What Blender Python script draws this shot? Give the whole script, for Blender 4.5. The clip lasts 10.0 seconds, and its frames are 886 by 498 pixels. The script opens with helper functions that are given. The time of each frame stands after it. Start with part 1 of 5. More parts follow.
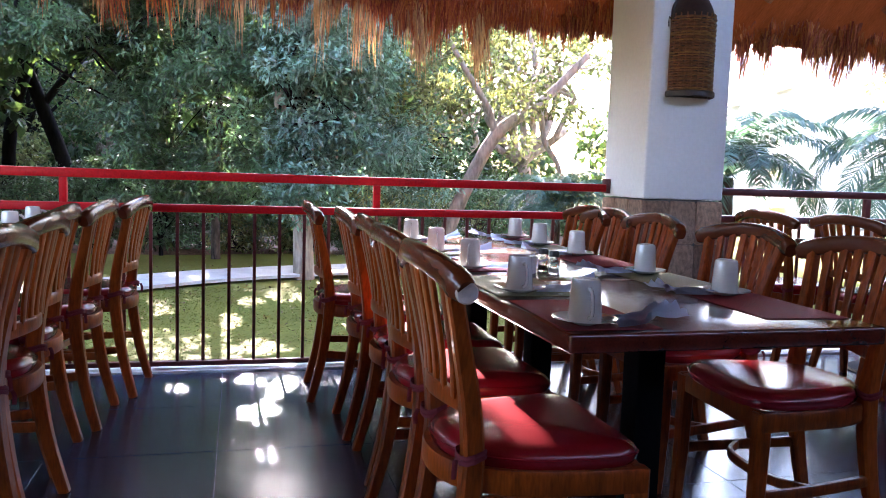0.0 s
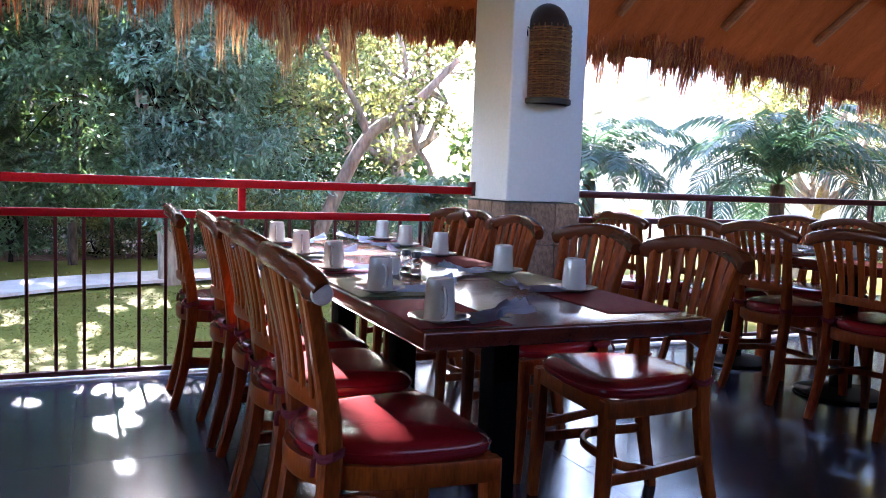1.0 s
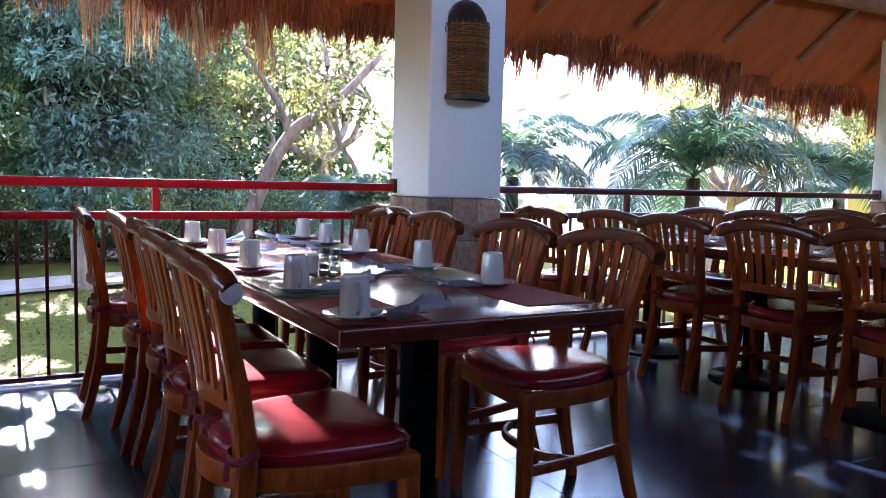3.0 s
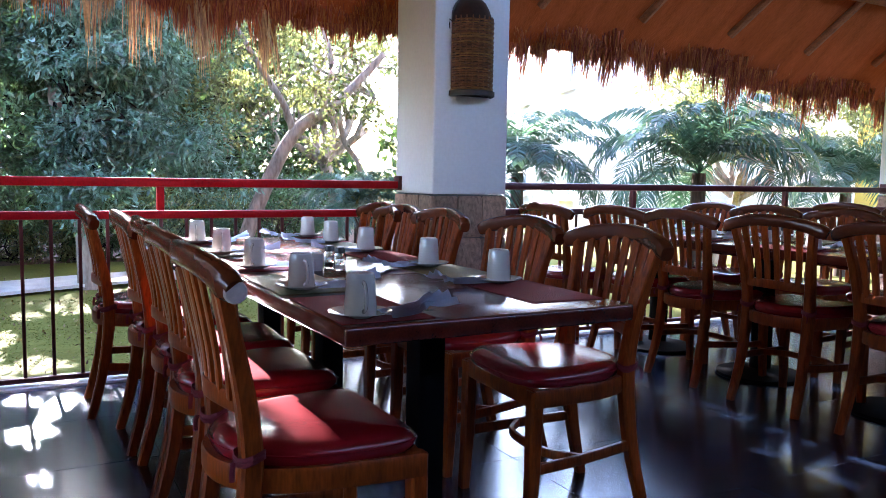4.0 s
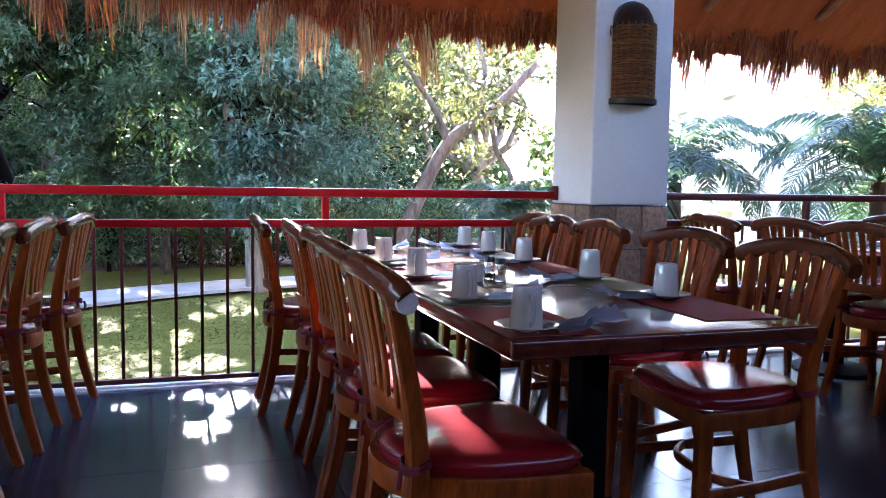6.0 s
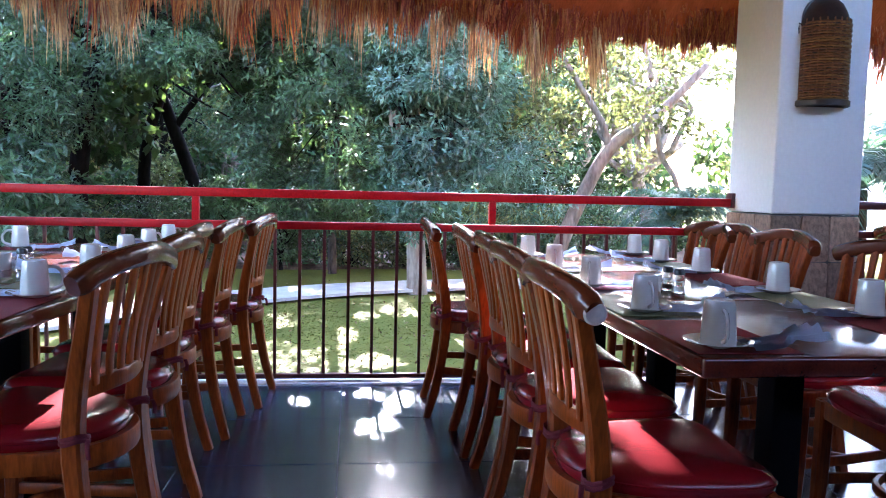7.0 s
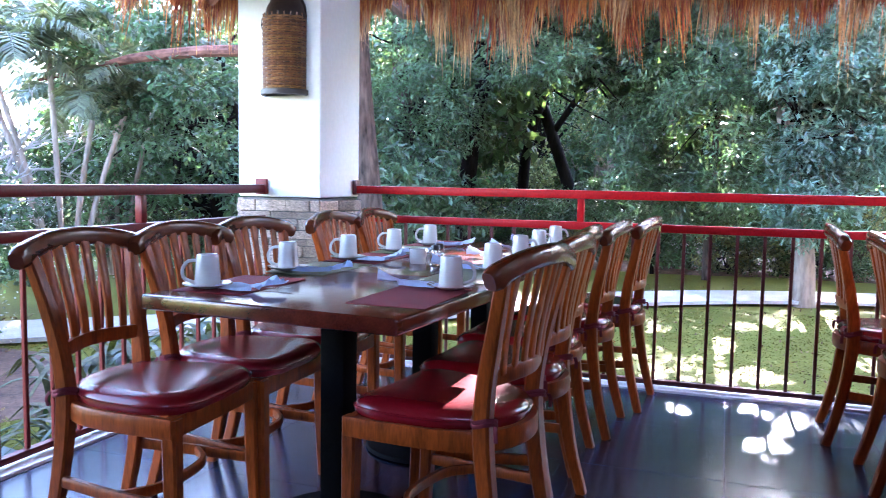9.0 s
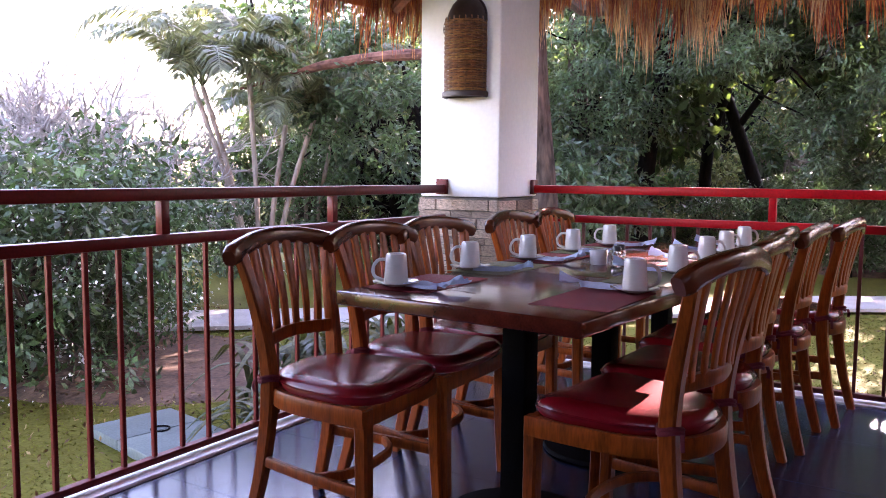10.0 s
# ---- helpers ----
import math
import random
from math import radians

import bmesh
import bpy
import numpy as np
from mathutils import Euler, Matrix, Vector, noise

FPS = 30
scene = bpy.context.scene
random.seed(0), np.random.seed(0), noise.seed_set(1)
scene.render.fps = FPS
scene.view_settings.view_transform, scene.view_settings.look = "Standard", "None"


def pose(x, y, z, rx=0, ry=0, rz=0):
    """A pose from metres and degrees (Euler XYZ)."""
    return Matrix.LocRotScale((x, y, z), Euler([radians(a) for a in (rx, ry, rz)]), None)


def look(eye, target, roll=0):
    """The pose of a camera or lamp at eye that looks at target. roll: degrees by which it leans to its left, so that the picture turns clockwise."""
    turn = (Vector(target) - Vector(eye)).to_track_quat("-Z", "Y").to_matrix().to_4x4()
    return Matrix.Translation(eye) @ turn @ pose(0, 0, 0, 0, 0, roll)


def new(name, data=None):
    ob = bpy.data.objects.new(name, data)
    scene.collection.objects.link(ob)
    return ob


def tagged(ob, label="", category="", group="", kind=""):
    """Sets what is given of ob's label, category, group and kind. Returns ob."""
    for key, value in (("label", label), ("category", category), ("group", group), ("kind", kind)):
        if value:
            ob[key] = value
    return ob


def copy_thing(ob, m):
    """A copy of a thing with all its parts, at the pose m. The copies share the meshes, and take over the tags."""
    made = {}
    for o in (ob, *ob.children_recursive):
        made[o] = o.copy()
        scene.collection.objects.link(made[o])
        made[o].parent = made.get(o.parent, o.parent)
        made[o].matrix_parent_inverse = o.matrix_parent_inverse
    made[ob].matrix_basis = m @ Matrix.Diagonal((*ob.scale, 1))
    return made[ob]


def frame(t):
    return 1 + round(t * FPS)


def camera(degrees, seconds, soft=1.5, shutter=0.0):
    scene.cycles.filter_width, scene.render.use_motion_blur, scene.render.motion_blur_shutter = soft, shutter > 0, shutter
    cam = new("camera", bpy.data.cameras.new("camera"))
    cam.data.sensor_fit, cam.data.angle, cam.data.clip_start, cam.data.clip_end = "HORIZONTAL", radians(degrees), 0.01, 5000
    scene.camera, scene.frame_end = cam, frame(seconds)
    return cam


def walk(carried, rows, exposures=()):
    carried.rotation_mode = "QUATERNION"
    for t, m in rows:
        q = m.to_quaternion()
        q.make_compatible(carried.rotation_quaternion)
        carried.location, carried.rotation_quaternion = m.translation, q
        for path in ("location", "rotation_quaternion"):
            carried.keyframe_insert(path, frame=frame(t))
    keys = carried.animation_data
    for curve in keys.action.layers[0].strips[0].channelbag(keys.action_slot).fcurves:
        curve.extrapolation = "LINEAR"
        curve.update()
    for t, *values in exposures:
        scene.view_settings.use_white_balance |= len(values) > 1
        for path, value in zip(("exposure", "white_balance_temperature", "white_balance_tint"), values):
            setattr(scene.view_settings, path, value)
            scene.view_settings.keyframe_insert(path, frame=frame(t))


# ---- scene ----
cam = camera(58.2, 10.0, soft=0.8, shutter=0.12)
PATH = [
    (0, (0.136, 0.045, 1.082), (0.635, 1.972, 0.89), 1.9),
    (0.5, (0.147, 0.008, 1.085), (0.797, 1.891, 0.903), 1.9),
    (1, (0.162, -0.015, 1.087), (0.955, 1.813, 0.911), 2.1),
    (1.5, (0.182, -0.019, 1.084), (1.073, 1.763, 0.913), 2.0),
    (2, (0.189, -0.021, 1.082), (1.135, 1.733, 0.911), 1.8),
    (2.5, (0.191, -0.023, 1.082), (1.146, 1.725, 0.908), 1.6),
    (4, (0.201, -0.002, 1.079), (1.145, 1.752, 0.896), 1.0),
    (4.5, (0.203, 0.005, 1.08), (1.126, 1.77, 0.897), 1.0),
    (5, (0.191, 0.004, 1.082), (1.058, 1.798, 0.902), 0.9),
    (6.5, (0.144, 0.051, 1.086), (0.566, 1.999, 0.924), 1.1),
    (7, (0.107, 0.063, 1.088), (0.335, 2.043, 0.926), 1.3),
    (7.5, (0.092, 0.073, 1.091), (0.116, 2.066, 0.926), 1.3),
    (8, (0.079, 0.077, 1.09), (-0.102, 2.062, 0.925), 1.1),
    (8.5, (0.04, 0.089, 1.086), (-0.356, 2.042, 0.919), 1.2),
    (9, (0.021, 0.064, 1.088), (-0.641, 1.943, 0.914), 1.0),
    (9.5, (0.012, 0.037, 1.1), (-0.912, 1.801, 0.913), 0.8),
    (10, (-0.001, 0.035, 1.1), (-1.049, 1.728, 0.914), 0.5),
]
walk(cam, [(t, look(eye, target, roll)) for t, eye, target, roll in PATH], exposures=[(0, 4.37, 6150, 25), (1.5, 4.22, 5800, 23), (5, 4.18, 5700, 22), (6.5, 4.36, 5700, 22), (7.5, 4.84, 5500, 21), (8.5, 5.1, 5400, 20), (9.3, 4.73, 6050, 32), (10, 4.18, 7100, 46)])

# ---- world, sun, exposure ----
SUN_EL, SUN_AZ = radians(23.2), radians(-1)
world = bpy.data.worlds.new("sky")
scene.world = world
world.use_nodes = True
wn = world.node_tree.nodes
sky = wn.new("ShaderNodeTexSky")
sky.sky_type, sky.sun_disc = "NISHITA", False
sky.sun_elevation, sky.sun_rotation = SUN_EL, SUN_AZ
sky.dust_density = 1.0
wn["Background"].inputs[1].default_value = 0.15
world.node_tree.links.new(sky.outputs[0], wn["Background"].inputs[0])
sun = new("sun", bpy.data.lights.new("sun", "SUN"))
sun.data.energy, sun.data.angle, sun.data.color = 3.7, radians(0.36), (1.0, 0.93, 0.82)
sun.matrix_world = look((0, 0, 0), (-math.sin(SUN_AZ) * math.cos(SUN_EL), -math.cos(SUN_AZ) * math.cos(SUN_EL), -math.sin(SUN_EL)))


# ---- materials ----
def mat(name, color, rough=0.5, metal=0.0, vary=0.15, scale=6.0, bump=0.15, bump_scale=60.0, coat=0.0, stretch=(1, 1, 1),
        second=None, spec=0.5, island=0.0, rnd=0.0, translucent=0.0, rough_vary=0.1, through_tint=(1, 1, 1)):
    """A surface with two scales of colour change, uneven gloss and fine relief."""
    m = bpy.data.materials.new(name)
    m.use_nodes = True
    n, l = m.node_tree.nodes, m.node_tree.links
    b = n["Principled BSDF"]
    co = n.new("ShaderNodeTexCoord")
    mp = n.new("ShaderNodeMapping")
    mp.inputs["Scale"].default_value = stretch
    l.new(co.outputs["Object"], mp.inputs[0])
    big = n.new("ShaderNodeTexNoise")
    big.inputs["Scale"].default_value, big.inputs["Detail"].default_value = scale, 5
    l.new(mp.outputs[0], big.inputs["Vector"])
    fine = n.new("ShaderNodeTexNoise")
    fine.inputs["Scale"].default_value, fine.inputs["Detail"].default_value = bump_scale, 4
    l.new(mp.outputs[0], fine.inputs["Vector"])
    mix = n.new("ShaderNodeMix")
    mix.data_type = "RGBA"
    dark = second or tuple(c * (1 - vary * 2.2) for c in color)
    light = tuple(min(1, c * (1 + vary)) for c in color)
    mix.inputs[6].default_value, mix.inputs[7].default_value = (*dark, 1), (*light, 1)
    add = n.new("ShaderNodeMath")
    add.operation = "MULTIPLY_ADD"
    add.inputs[1].default_value, add.inputs[2].default_value = 0.45, 0.0
    l.new(fine.outputs[0], add.inputs[0])
    add2 = n.new("ShaderNodeMath")
    add2.operation = "MULTIPLY_ADD"
    add2.inputs[1].default_value = 0.55
    l.new(big.outputs[0], add2.inputs[0])
    l.new(add.outputs[0], add2.inputs[2])
    ramp = n.new("ShaderNodeMapRange")
    ramp.inputs[1].default_value, ramp.inputs[2].default_value = 0.33, 0.67
    l.new(add2.outputs[0], ramp.inputs[0])
    l.new(ramp.outputs[0], mix.inputs[0])
    out = mix.outputs[2]
    if island or rnd:
        hsv = n.new("ShaderNodeHueSaturation")
        mr = n.new("ShaderNodeMapRange")
        amt = island or rnd
        mr.inputs[3].default_value, mr.inputs[4].default_value = 1 - amt, 1 + amt
        if island:
            l.new(n.new("ShaderNodeNewGeometry").outputs["Random Per Island"], mr.inputs[0])
        else:
            l.new(n.new("ShaderNodeObjectInfo").outputs["Random"], mr.inputs[0])
        l.new(mr.outputs[0], hsv.inputs["Value"])
        if island:
            mh = n.new("ShaderNodeMapRange")
            mh.inputs[3].default_value, mh.inputs[4].default_value = 0.5 - 0.05 * island, 0.5 + 0.05 * island
            l.new(mr.inputs[0].links[0].from_socket, mh.inputs[0])
            l.new(mh.outputs[0], hsv.inputs["Hue"])
        l.new(out, hsv.inputs["Color"])
        out = hsv.outputs[0]
    l.new(out, b.inputs["Base Color"])
    rr = n.new("ShaderNodeMapRange")
    rr.inputs[3].default_value, rr.inputs[4].default_value = max(0.02, rough - rough_vary), min(1, rough + rough_vary)
    l.new(big.outputs[0], rr.inputs[0])
    l.new(rr.outputs[0], b.inputs["Roughness"])
    b.inputs["Metallic"].default_value = metal
    b.inputs["Specular IOR Level"].default_value = spec
    b.inputs["Coat Weight"].default_value = coat
    b.inputs["Coat Roughness"].default_value = 0.12
    if bump:
        bp = n.new("ShaderNodeBump")
        bp.inputs["Strength"].default_value, bp.inputs["Distance"].default_value = bump, 0.01
        l.new(fine.outputs[0], bp.inputs["Height"])
        l.new(bp.outputs[0], b.inputs["Normal"])
    if translucent:
        tr = n.new("ShaderNodeBsdfTranslucent")
        glow = n.new("ShaderNodeMix")
        glow.data_type, glow.blend_type = "RGBA", "MULTIPLY"
        glow.inputs[0].default_value, glow.inputs[7].default_value = 1.0, (*through_tint, 1)
        l.new(out, glow.inputs[6])
        l.new(glow.outputs[2], tr.inputs[0])
        ms = n.new("ShaderNodeMixShader")
        ms.inputs[0].default_value = translucent
        l.new(b.outputs[0], ms.inputs[1])
        l.new(tr.outputs[0], ms.inputs[2])
        l.new(ms.outputs[0], n["Material Output"].inputs[0])
    return m


def glass(name, color=(0.95, 0.97, 0.97), rough=0.02):
    m = bpy.data.materials.new(name)
    m.use_nodes = True
    b = m.node_tree.nodes["Principled BSDF"]
    b.inputs["Base Color"].default_value = (*color, 1)
    b.inputs["Transmission Weight"].default_value, b.inputs["Roughness"].default_value = 1, rough
    return m


WOOD = mat("varnished_teak", (0.28, 0.053, 0.0075), 0.36, vary=0.26, scale=5, bump=0.06, bump_scale=26, coat=0.04, stretch=(6, 6, 1), rnd=0.2, spec=0.12)
WOOD_DARK = mat("varnished_teak_crest", (0.095, 0.021, 0.007), 0.24, vary=0.12, scale=5, bump=0.03, bump_scale=26, coat=0.12, spec=0.3, rough_vary=0.04, stretch=(1, 6, 6), rnd=0.2)
TABLE = mat("dark_polished_tabletop", (0.105, 0.016, 0.008), 0.17, vary=0.25, scale=3, bump=0.008, bump_scale=30, spec=0.85, rough_vary=0.05, stretch=(6, 1, 6))
VINYL = mat("dark_red_vinyl", (0.215, 0.006, 0.011), 0.23, vary=0.06, scale=5, bump=0.03, bump_scale=150, spec=0.5, rnd=0.12, rough_vary=0.03)
CLOTH_RED = mat("red_cloth_tie", (0.15, 0.008, 0.018), 0.85, vary=0.15, scale=20, bump=0.3, bump_scale=300)
BLACK = mat("black_painted_steel", (0.004, 0.004, 0.005), 0.6, vary=0.2, bump=0.05, bump_scale=120, spec=0.03)
# Railing reds, set per bay: brightest between the columns, much darker elsewhere.
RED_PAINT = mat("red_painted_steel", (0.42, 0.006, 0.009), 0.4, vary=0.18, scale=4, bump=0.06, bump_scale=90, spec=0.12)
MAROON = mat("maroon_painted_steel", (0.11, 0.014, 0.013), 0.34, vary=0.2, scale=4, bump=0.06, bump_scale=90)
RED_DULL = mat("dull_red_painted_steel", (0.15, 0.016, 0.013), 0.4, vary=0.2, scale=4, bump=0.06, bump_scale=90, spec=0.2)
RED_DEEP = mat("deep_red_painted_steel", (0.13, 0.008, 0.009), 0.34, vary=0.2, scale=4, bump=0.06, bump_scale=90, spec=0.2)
PLASTER = mat("white_plaster", (0.80, 0.79, 0.77), 0.72, vary=0.035, scale=1.6, bump=0.12, bump_scale=45)
PALE_END = mat("pale_end_disc", (0.62, 0.50, 0.44), 0.35, vary=0.1, scale=30, bump=0.1)
STONE_PALE = mat("pale_ledge_stone", (0.52, 0.39, 0.30), 0.75, vary=0.35, scale=9, bump=0.7, bump_scale=50, rnd=0.5)
STONE = mat("ledge_stone", (0.44, 0.27, 0.175), 0.75, vary=0.3, scale=9, bump=0.6, bump_scale=50, rnd=0.35)
MORTAR = mat("dark_mortar", (0.13, 0.12, 0.11), 0.9, vary=0.2, bump=0.3)
# Blue base and blue specular tint stand for the sky mirrored in the floor.
TILE = mat("dark_slate_tile", (0.013, 0.022, 0.048), 0.19, vary=0.12, scale=2.2, bump=0.012, bump_scale=14, rnd=0.08, rough_vary=0.03, spec=1.0)
TILE.node_tree.nodes["Principled BSDF"].inputs["Specular Tint"].default_value = (0.72, 0.86, 1.0, 1)
GROUT = mat("dark_grout", (0.018, 0.022, 0.030), 0.35, vary=0.2)
KERB = mat("pale_terrazzo_edge", (0.84, 0.84, 0.85), 0.24, vary=0.08, scale=5, bump=0.04, bump_scale=90)
THATCH = mat("dry_palm_thatch", (0.52, 0.18, 0.058), 0.75, second=(0.27, 0.055, 0.014), scale=3, bump=0.3, bump_scale=80, island=0.55, translucent=0.05)
THATCH_RED = mat("reddish_palm_thatch", (0.44, 0.125, 0.036), 0.8, second=(0.25, 0.05, 0.013), scale=3, bump=0.3, bump_scale=80, island=0.4, translucent=0.05)
THATCH_PALE = mat("pale_dry_palm_strands", (0.64, 0.38, 0.175), 0.7, vary=0.2, scale=5, bump=0.2, bump_scale=80, island=0.4, translucent=0.05)
THATCH_DENSE = mat("dense_thatch_underside", (0.41, 0.095, 0.025), 0.9, second=(0.27, 0.055, 0.014), scale=2.2, bump=0.5, bump_scale=26, stretch=(5, 1, 1), spec=0.1)
POLE = mat("roof_pole_wood", (0.33, 0.105, 0.038), 0.65, vary=0.25, scale=4, bump=0.3, bump_scale=40, stretch=(6, 1, 6))
WICKER = mat("woven_rattan", (0.22, 0.088, 0.026), 0.45, vary=0.3, scale=25, bump=0.2, bump_scale=120, island=0.35, coat=0.15)
DARK_WOOD = mat("dark_lamp_frame", (0.030, 0.014, 0.009), 0.45, vary=0.3, bump=0.1)
CERAMIC = mat("cream_ceramic", (0.58, 0.555, 0.51), 0.16, vary=0.03, scale=3, bump=0.0, coat=0.5, rnd=0.05)
NAPKIN = mat("pale_blue_napkin", (0.60, 0.69, 0.84), 0.9, vary=0.06, scale=20, bump=0.3, bump_scale=350, rnd=0.1)
MAT_RED = mat("dark_red_placemat", (0.24, 0.018, 0.022), 0.75, vary=0.15, scale=12, bump=0.5, bump_scale=260)
MAT_GREEN = mat("olive_placemat", (0.21, 0.22, 0.11), 0.55, vary=0.15, scale=12, bump=0.5, bump_scale=260)
STEEL = mat("cutlery_steel", (0.6, 0.6, 0.6), 0.2, metal=1.0, vary=0.05, bump=0)
GLASS = glass("shaker_glass")
CAP = mat("dark_metal_cap", (0.06, 0.06, 0.062), 0.3, metal=1.0, vary=0.1, bump=0)
PEPPER = mat("ground_pepper", (0.13, 0.10, 0.08), 0.9, vary=0.3, bump=0.5)
SALT = mat("salt_grains", (0.8, 0.8, 0.78), 0.8, vary=0.05, bump=0.3)
GRASS = mat("lawn", (0.130, 0.130, 0.026), 0.9, vary=0.3, scale=0.9, bump=0.6, bump_scale=35, second=(0.086, 0.083, 0.016), spec=0.08)
BLADE = mat("grass_blades", (0.136, 0.138, 0.023), 0.8, vary=0.15, island=0.3, translucent=0.1, bump=0, spec=0.08)
SOIL = mat("bare_soil", (0.15, 0.085, 0.055), 0.95, vary=0.35, scale=5, bump=0.9, bump_scale=30)
PATHM = mat("pale_concrete_path", (0.50, 0.48, 0.45), 0.85, vary=0.12, scale=4, bump=0.3, bump_scale=60)
COVER = mat("grey_concrete_cover", (0.095, 0.135, 0.13), 0.7, vary=0.15, scale=6, bump=0.3, bump_scale=70)
BARK = mat("grey_brown_bark", (0.085, 0.06, 0.048), 0.95, vary=0.45, scale=9, second=(0.018, 0.013, 0.011), bump=1.0, bump_scale=14, stretch=(2, 2, 0.5), spec=0.1)
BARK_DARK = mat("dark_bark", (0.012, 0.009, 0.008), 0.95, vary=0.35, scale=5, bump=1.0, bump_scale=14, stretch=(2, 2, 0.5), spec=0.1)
BARK_PALE = mat("pale_bark", (0.36, 0.29, 0.23), 0.85, vary=0.25, scale=5, bump=0.7, bump_scale=14, stretch=(2, 2, 0.5), spec=0.1)
BARK_GREY = mat("grey_bark", (0.46, 0.43, 0.40), 0.85, vary=0.25, scale=5, bump=0.7, bump_scale=14, spec=0.1)
BARK_RED = mat("reddish_bark", (0.20, 0.095, 0.07), 0.85, vary=0.3, scale=5, bump=1.0, bump_scale=14, stretch=(1, 2, 2), spec=0.1)
LEAF_DARK = mat("dark_green_leaves", (0.055, 0.095, 0.036), 0.55, vary=0.3, scale=0.7, island=0.5, translucent=0.4, bump=0, through_tint=(1.8, 1.7, 0.9))
LEAF_MID = mat("mid_green_leaves", (0.105, 0.165, 0.085), 0.36, vary=0.35, scale=0.7, island=0.5, translucent=0.35, bump=0, through_tint=(1.4, 1.6, 1.0))
# Blue-green, raised in brightness to carry the sky light on these leaves.
LEAF_BLUE = mat("pale_blue_green_leaves", (0.190, 0.310, 0.230), 0.30, vary=0.3, scale=0.8, island=0.55, translucent=0.3, bump=0, through_tint=(1.3, 1.5, 0.9))
LEAF_HEDGE = mat("hedge_leaves", (0.090, 0.150, 0.075), 0.42, vary=0.35, scale=1.5, island=0.55, translucent=0.3, bump=0, through_tint=(1.5, 1.6, 0.8))
# Yellow-green leaves; on garden trees and shrubs the sunlit look is in the colour.
LEAF_YEL = mat("yellow_green_leaves", (0.210, 0.218, 0.098), 0.5, vary=0.3, scale=0.8, island=0.6, translucent=0.5, bump=0, through_tint=(1.35, 1.4, 0.85))
LEAF_PALM = mat("palm_leaflets", (0.060, 0.128, 0.098), 0.34, vary=0.2, scale=1.5, island=0.35, translucent=0.32, bump=0, through_tint=(1.5, 1.4, 0.8))
LEAF_GREY = mat("grey_green_palm_leaflets", (0.155, 0.19, 0.125), 0.45, vary=0.2, scale=1.5, island=0.4, translucent=0.35, bump=0, through_tint=(1.7, 1.5, 0.7))
LITTER = mat("dry_fallen_leaves", (0.24, 0.15, 0.08), 0.8, vary=0.2, island=0.6, bump=0)
PETAL = mat("white_petals", (0.78, 0.78, 0.72), 0.6, vary=0.05, bump=0)
HOUSE_WHITE = mat("white_stucco", (0.82, 0.81, 0.78), 0.85, vary=0.04, scale=0.6, bump=0.2, bump_scale=20)
HOUSE_YEL = mat("yellow_stucco", (0.72, 0.50, 0.06), 0.85, vary=0.08, scale=0.6, bump=0.2, bump_scale=20)
WALL_UNSEEN = mat("unseen_wall_brown", (0.035, 0.018, 0.011), 0.8, vary=0.25, scale=3, bump=0.3, bump_scale=30, stretch=(8, 8, 1))
PANE = mat("window_pane", (0.22, 0.26, 0.28), 0.08, vary=0.1, bump=0)


# ---- mesh tools ----
def part(name, bm, material, parent=None, label="", smooth=True):
    """Links a bmesh, or a mesh, as one object under parent."""
    if isinstance(bm, bmesh.types.BMesh):
        me = bpy.data.meshes.new(name)
        bmesh.ops.recalc_face_normals(bm, faces=bm.faces)
        bm.to_mesh(me)
        bm.free()
    else:
        me = bm
    if not me.materials:
        me.materials.append(material)
    if smooth:
        me.shade_smooth()
        me.set_sharp_from_angle(angle=radians(38))
    ob = new(name, me)
    if parent:
        ob.parent = parent
    if label:
        ob["label"] = label
    return ob


def thing(name, label, category, group="", kind="", at=(0, 0, 0), rz=0):
    ob = new(name)
    ob.matrix_basis = pose(*at, 0, 0, rz)
    ob.empty_display_size = 0.05
    return tagged(ob, label, category, group, kind)


def box(bm, c, s, m=None, bevel=0.0, seg=2):
    """A box of size s round c, in the frame m, with softened edges."""
    t = Matrix.Translation(c) @ Matrix.Diagonal((*s, 1))
    r = bmesh.ops.create_cube(bm, size=1, matrix=(m @ t) if m else t)
    if bevel:
        es = list({e for v in r["verts"] for e in v.link_edges})
        bmesh.ops.bevel(bm, geom=es, offset=bevel, segments=seg, affect="EDGES", profile=0.5)
    return bm


def boxed(c, s, bevel=0.0, m=None, seg=2):
    return box(bmesh.new(), c, s, m, bevel, seg)


def smoothed(pts, k=4):
    """Points on a smooth curve through pts."""
    pts = [Vector(p) for p in pts]
    out = []
    for i in range(len(pts) - 1):
        a, b, c, d = pts[max(i - 1, 0)], pts[i], pts[i + 1], pts[min(i + 2, len(pts) - 1)]
        for j in range(k):
            t = j / k
            out.append(0.5 * ((2 * b) + (c - a) * t + (2 * a - 5 * b + 4 * c - d) * t * t + (3 * b - a - 3 * c + d) * t ** 3))
    out.append(pts[-1])
    return out


